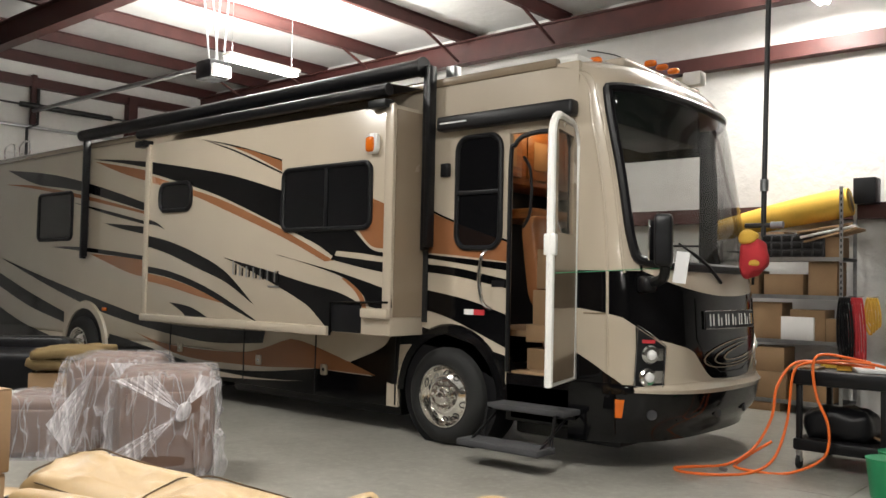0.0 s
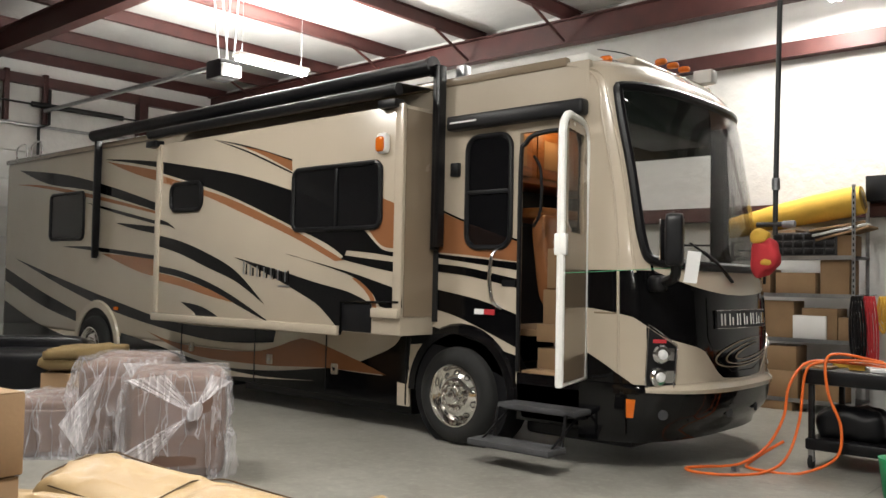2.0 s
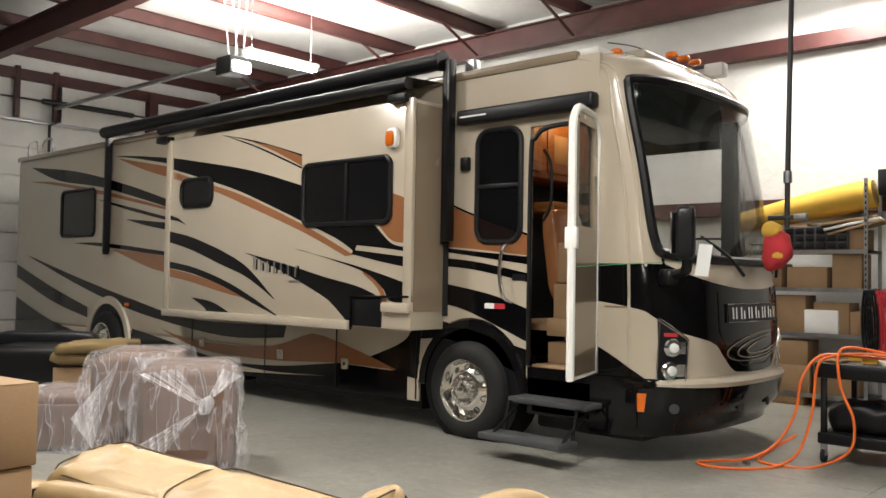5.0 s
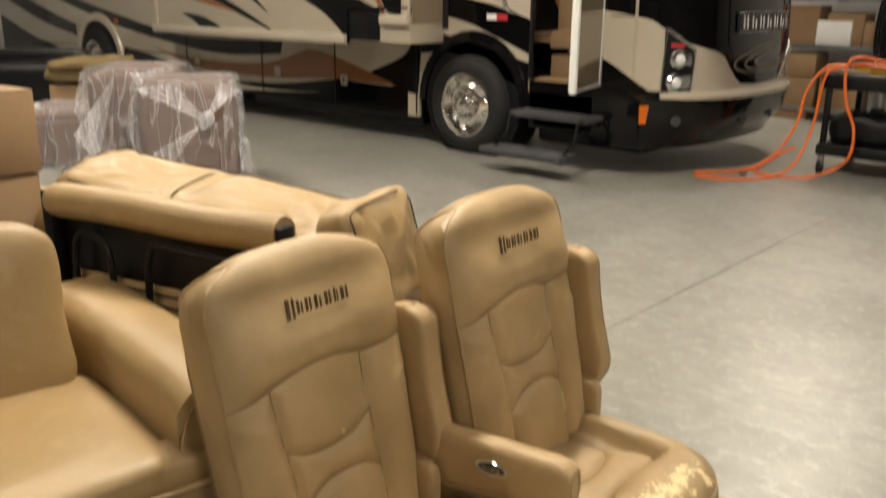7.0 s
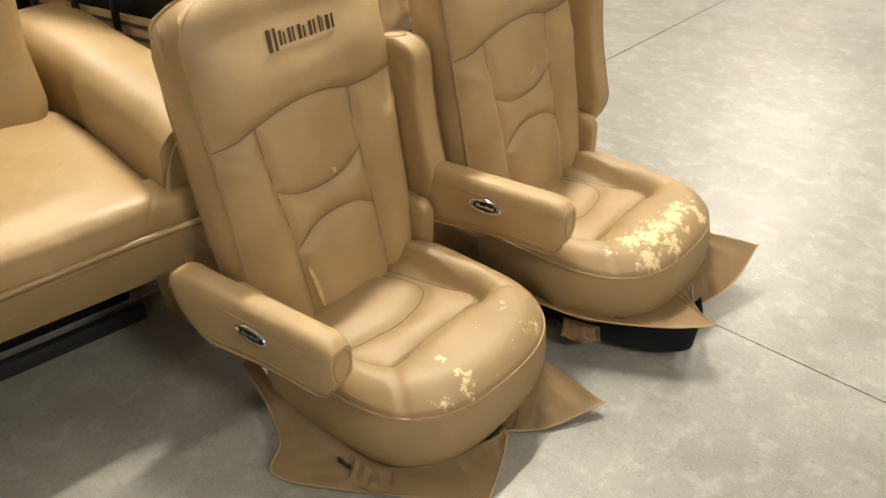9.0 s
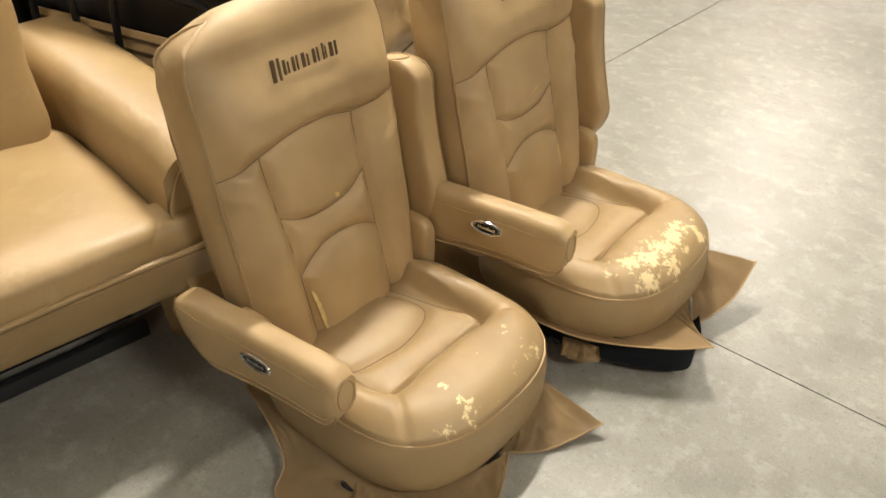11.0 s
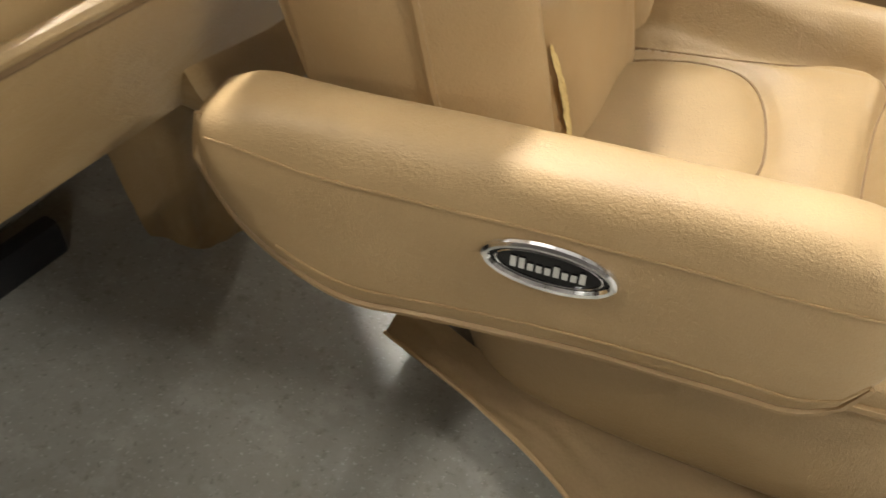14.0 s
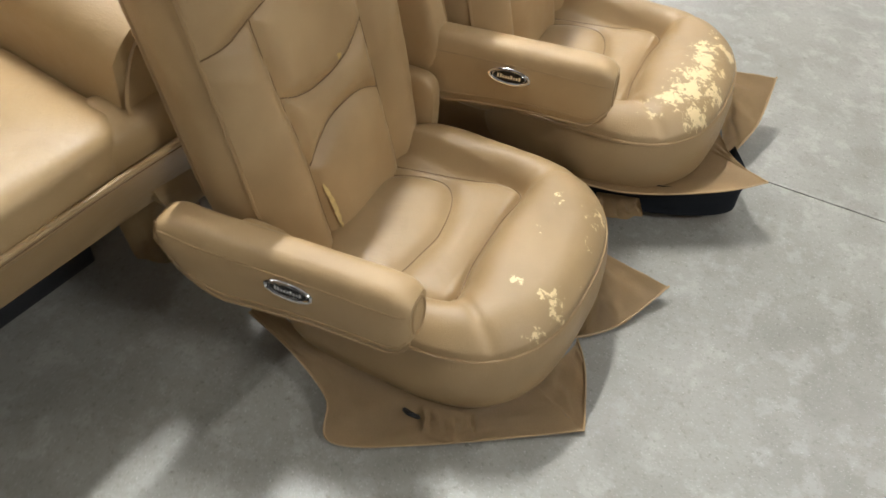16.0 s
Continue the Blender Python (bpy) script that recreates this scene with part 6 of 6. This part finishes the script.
# ---- far wall: column, shelves and what stands on them ----
tagged(part("column", ibeam((-2.42, 12.42, 0), (-2.42, 12.42, ZC - 0.4), 0.30, 0.25, 0.03), M_STEEL, smooth=False), "dark red steel frame column", "column", kind="structure")
sh = root("shelving_unit", pose(-3.78, 12.1, 0), "grey slotted-angle steel shelving loaded with cartons", "shelving")
for x in (-0.88, 0.86):
    for y in (-0.3, 0.28):
        po = part("post", box(x, x + 0.045, y, y + 0.004, 0, 2.80), M_GALV, sh, smooth=False)
        part("post_web", box(x, x + 0.004, y, y + 0.045, 0, 2.80), M_GALV, po, smooth=False)
        if x > 0 and y < 0:
            for i in range(26):
                part("slot", box(x + 0.015, x + 0.03, y - 0.002, y, 0.9 + i * 0.072, 0.935 + i * 0.072), M_BLACKP, po, smooth=False)
for z in (0.12, 0.87, 1.43, 1.90):
    part("shelf_board", box(-0.88, 0.90, -0.30, 0.32, z, z + 0.035, 0.004), M_BLACKP, sh)
    part("shelf_lip", box(-0.88, 0.90, -0.312, -0.302, z - 0.01, z + 0.04), M_GALV, sh, smooth=False)
lb = "small brown cardboard carton on the steel shelving"
for x0, x1, z0, h in ((-4.30, -3.92, 1.465, 0.30), (-3.85, -3.36, 1.465, 0.26), (-3.30, -2.96, 1.465, 0.42), (-4.05, -3.62, 0.905, 0.46), (-3.52, -3.10, 0.905, 0.38), (-3.09, -2.94, 0.905, 0.28), (-4.6, -4.1, 0.905, 0.40), (-4.05, -3.60, 1.935, 0.33), (-3.15, -2.93, 1.935, 0.25)):
    carton("cardboard_box", x0, x1, 11.86, 12.25, z0, z0 + h, 0, lb)
for x0, x1, z0, h in ((-4.05, -3.62, 0.0, 0.10), (-4.02, -3.55, 0.155, 0.34), (-4.0, -3.57, 0.50, 0.30), (-3.5, -3.0, 0.155, 0.45)):
    carton("cardboard_box", x0, x1, 11.80, 12.2, z0, z0 + h, 0, "brown cardboard carton low on the steel shelving")
wb = root("white_box", pose(-3.42, 11.84, 0.905), "white paper-faced carton on the shelf", "carton")
part("body", box(-0.2, 0.2, -0.02, 0.2, 0, 0.29, 0.005), M_PAPER, wb)
pb = root("parts_organizer", pose(-3.48, 11.95, 1.935), "grey parts organizer with rows of small bins", "organizer")
part("case", box(-0.40, 0.38, -0.12, 0.18, 0, 0.30, 0.01), M_GREYC, pb)
for i in range(6):
    for j in range(3):
        part("bin", box(-0.38 + i * 0.127, -0.275 + i * 0.127, -0.135, -0.12, 0.02 + j * 0.093, 0.095 + j * 0.093, 0.006), M_BLACKP, pb)
for i in range(3):
    fb = root("flat_board", pose(-3.05 - 0.05 * i, 11.95, 2.19 + 0.045 * i, 0, -14 + 2 * i, 8 * i), "flat brown cardboard sheet lying on top", "cardboard sheet", "cardboard sheets")
    part("sheet", box(-0.30, 0.34, -0.14, 0.25, 0, 0.03, 0.004), M_CARD if i != 1 else M_PAPER, fb)
ro = root("foam_roll", pose(0, 0, 0), "yellow rolled foam lying across the shelf tops", "foam roll")
part("roll", tube(spline([(-4.65, 11.95, 2.28), (-4.2, 11.97, 2.37), (-3.5, 12.0, 2.52), (-2.85, 12.02, 2.63)], 6), [0.10, 0.115, 0.125, 0.13, 0.14, 0.145, 0.15, 0.155, 0.16, 0.165, 0.17, 0.17, 0.175, 0.18, 0.18, 0.185, 0.185, 0.18, 0.17], 24), M_YELLOW, ro)
part("roll_end", tube([(-2.852, 12.02, 2.63), (-2.83, 12.025, 2.635)], [0.14, 0.10], 20), M_KHAKI, ro)
for nm, cols, y0 in (("air_hose", M_RED, 0.0), ("extension_cord", M_YELLOW, 0.16), ("cable_coil", M_BLACKP, -0.14)):
    co = root(nm, pose(-2.70 + y0, 11.72, 0), "coiled hoses and cords hung from the shelf post", "hose coil", "hose coils")
    for i in range(4):
        x, l = 0.03 * i - 0.04, (0.85, 0.42, 0.8)[("air_hose", "extension_cord", "cable_coil").index(nm)] - 0.03 * i
        part("loop", tube(spline([(x, 0, 1.45), (x + 0.05, -0.02, 1.45 - l * 0.5), (x + 0.04, 0, 1.45 - l), (x - 0.03, 0.02, 1.42 - l * 0.7), (x - 0.04, 0.02, 1.2)], 6, True), 0.014, 6, closed=True), cols, co)
    part("hook", tube([(0, 0.02, 1.46), (0, 0.30, 1.47)], 0.008, 6), M_GALV, co)
sp = root("loudspeaker", pose(-2.74, 12.3, 2.62), "black loudspeaker on a wall bracket", "loudspeaker")
part("cabinet", box(-0.13, 0.13, -0.12, 0.12, 0, 0.32, 0.01), M_BLACKP, sp)
part("bracket", box(-0.03, 0.03, 0.1, 0.3, 0.1, 0.2), M_GALV, sp)
fe = root("fire_extinguisher", pose(-2.36, 12.272, 0.70), "red fire extinguisher hung on the column", "fire extinguisher")
part("bottle", tube([(0, 0, 0), (0, 0, 0.02), (0, 0, 0.36), (0, 0, 0.44), (0, 0, 0.48)], [0.06, 0.07, 0.07, 0.045, 0.025], 18), M_RED, fe)
part("handle", box(-0.04, 0.06, -0.012, 0.012, 0.48, 0.53, 0.005), M_BLACKP, fe)
part("bracket", box(-0.05, 0.05, 0.06, 0.16, 0.15, 0.2), M_GALV, fe)

# ---- hanging drop pipe with rags ----
dp = root("drop_pipe", pose(-2.44, 8.05, 0), "black iron air drop pipe with a valve and rags", "pipe")
part("pipe", tube([(0.06, 0, ZC - 0.02), (0.0, 0, 2.42), (-0.005, 0, 1.98)], 0.022, 10), M_BLACKPIPE, dp)
part("coupling", tube([(0, 0, 2.36), (0, 0, 2.46)], 0.035, 12), M_GALV, dp)
part("tee", tube([(-0.16, 0, 2.07), (0.13, 0, 2.07)], 0.022, 10), M_BLACKPIPE, dp)
part("valve", tube([(0.06, 0, 2.07), (0.16, 0, 2.07)], 0.03, 10), M_GALV, dp)
rg = root("shop_rag", pose(-2.51, 8.02, 1.80), "red and tan shop rags tied round the pipe end", "rag")
part("rag", pillow(0.22, 0.17, 0.32, 0.75, 0.7, 30, 20, 0.05, 3, pose(0, 0, 0)), M_RED, rg)
part("tan_rag", pillow(0.16, 0.13, 0.15, 0.75, 0.7, 24, 16, 0.03, 7, pose(0.03, -0.04, -0.02)), M_YELLOW, rg)
part("tan_rag", pillow(0.15, 0.13, 0.10, 0.75, 0.7, 24, 16, 0.03, 9, pose(-0.04, 0, 0.17)), M_YELLOW, rg)

# ---- cart with orange hose ----
ct = root("utility_cart", pose(-1.96, 8.86, 0), "black plastic utility cart loaded with tools", "cart")
part("top_tray", box(-0.38, 0.40, -0.47, 0.47, 0.72, 0.85, 0.02), M_BLACKP, ct)
part("bottom_tray", box(-0.36, 0.38, -0.45, 0.45, 0.16, 0.26, 0.02), M_BLACKP, ct)
for x in (-0.34, 0.33):
    for y in (-0.43, 0.40):
        lg = part("leg", box(x, x + 0.05, y, y + 0.05, 0.2, 0.76, 0.012), M_BLACKP, ct)
        part("caster", tube([(x + 0.01, y + 0.025, 0.06), (x + 0.04, y + 0.025, 0.06)], 0.06, 14), M_RUBBER, lg)
        part("caster_fork", box(x, x + 0.05, y, y + 0.05, 0.06, 0.17, 0.008), M_GALV, lg)
bag = root("tool_bag", pose(-2.0, 8.72, 0.262), "black cloth tool bag on the cart's lower tray", "bag")
part("bag_body", pillow(0.56, 0.4, 0.28, 0.6, 0.5, 32, 20, 0.04, 5, pose(0, 0, 0.12)), M_BLACKP, bag)
for i, (x, y, w, d, h, mt, nm, l) in enumerate(((-2.2, 8.55, 0.16, 0.2, 0.02, M_CARD, "cardboard_piece", "loose piece of brown cardboard on the cart"), (-1.95, 8.6, 0.12, 0.1, 0.05, M_YELLOW, "tape_measure", "yellow tape measure on the cart"), (-1.74, 8.62, 0.26, 0.22, 0.03, M_PAPER, "paper_stack", "stack of white papers on the cart"), (-2.1, 8.8, 0.2, 0.08, 0.05, M_YELLOW, "yellow_tool", "yellow and black hand tool on the cart"), (-1.85, 8.9, 0.1, 0.3, 0.06, M_PAPER, "caulk_tube", "white caulk tube lying on the cart"))):
    t = root(nm, pose(x, y, 0.852, 0, 0, 13 * i), l, nm.replace("_", " "))
    part("body", box(-w / 2, w / 2, -d / 2, d / 2, 0, h, 0.006), mt, t)
for i, (x, y, z, mt) in enumerate(((-1.78, 8.70, 0.262, M_CARD), (-1.70, 8.85, 0.262, M_PAPER))):
    t = root("paper_scrap", pose(x, y, z, 0, 20, 30 + 40 * i), "crumpled paper and cardboard scraps on the lower tray", "scrap", "scraps")
    part("sheet", box(-0.1, 0.1, -0.08, 0.08, 0.04, 0.06, 0.004), mt, t)
ho = root("orange_hose", pose(0, 0, 0), "bright orange air hose coiled from cart to floor", "hose")
part("hose_run", tube(spline([(-1.70, 8.55, 0.90), (-2.05, 8.5, 0.915), (-2.30, 8.42, 0.90), (-2.42, 8.33, 0.70), (-2.46, 8.30, 0.42), (-2.58, 8.22, 0.16), (-2.75, 8.05, 0.02), (-2.95, 7.75, 0.012), (-3.02, 7.62, 0.012), (-2.90, 7.52, 0.012), (-2.65, 7.62, 0.012), (-2.48, 7.90, 0.014), (-2.40, 8.20, 0.10), (-2.34, 8.34, 0.40), (-2.30, 8.36, 0.80), (-2.22, 8.40, 0.90), (-2.0, 8.46, 0.94), (-1.75, 8.52, 0.93), (-1.62, 8.60, 0.90)], 8), 0.0125, 8), M_ORANGE, ho)
part("hose_run", tube(spline([(-1.75, 8.62, 0.93), (-2.05, 8.45, 0.99), (-2.13, 8.36, 0.92), (-2.10, 8.34, 0.65), (-2.0, 8.33, 0.40), (-2.02, 8.28, 0.15), (-2.25, 8.10, 0.013), (-2.5, 7.98, 0.013), (-2.65, 8.02, 0.013), (-2.70, 8.14, 0.02), (-2.58, 8.25, 0.13), (-2.46, 8.32, 0.22)], 8), 0.0125, 8), M_ORANGE, ho)
part("hose_fitting", tube([(-2.72, 7.86, 0.02), (-2.66, 7.82, 0.02)], 0.018, 8), M_GALV, ho)
for i in range(2):
    gb = root("green_tub", pose(-1.42, 8.15 - 0.35 * i, 0, 0, 0, 0), "green plastic tub standing beside the cart", "tub", "green tubs")
    part("tub", tube([(0, 0, 0.0), (0, 0, 0.02), (0, 0, 0.28), (0, 0, 0.30)], [0.11, 0.12, 0.15, 0.155], 24), M_GREEN, gb)
# string and paper tag on the nose of the motorhome
tg = root("paper_tag", pose(-2.62, 6.86, 1.68), "white paper tag tied to the mirror arm", "tag")
part("sheet", grow(box(-0.05, 0.05, -0.002, 0.002, -0.12, 0.12), pose(0, 0, 0, 8, 6, 40)), M_PAPER, tg, smooth=False)
part("string", tube(spline([(-0.86, -0.44, -0.06), (-0.45, -0.2, -0.03), (-0.10, 0.05, 0.0)], 5), 0.003, 5), M_GREEN, tg)
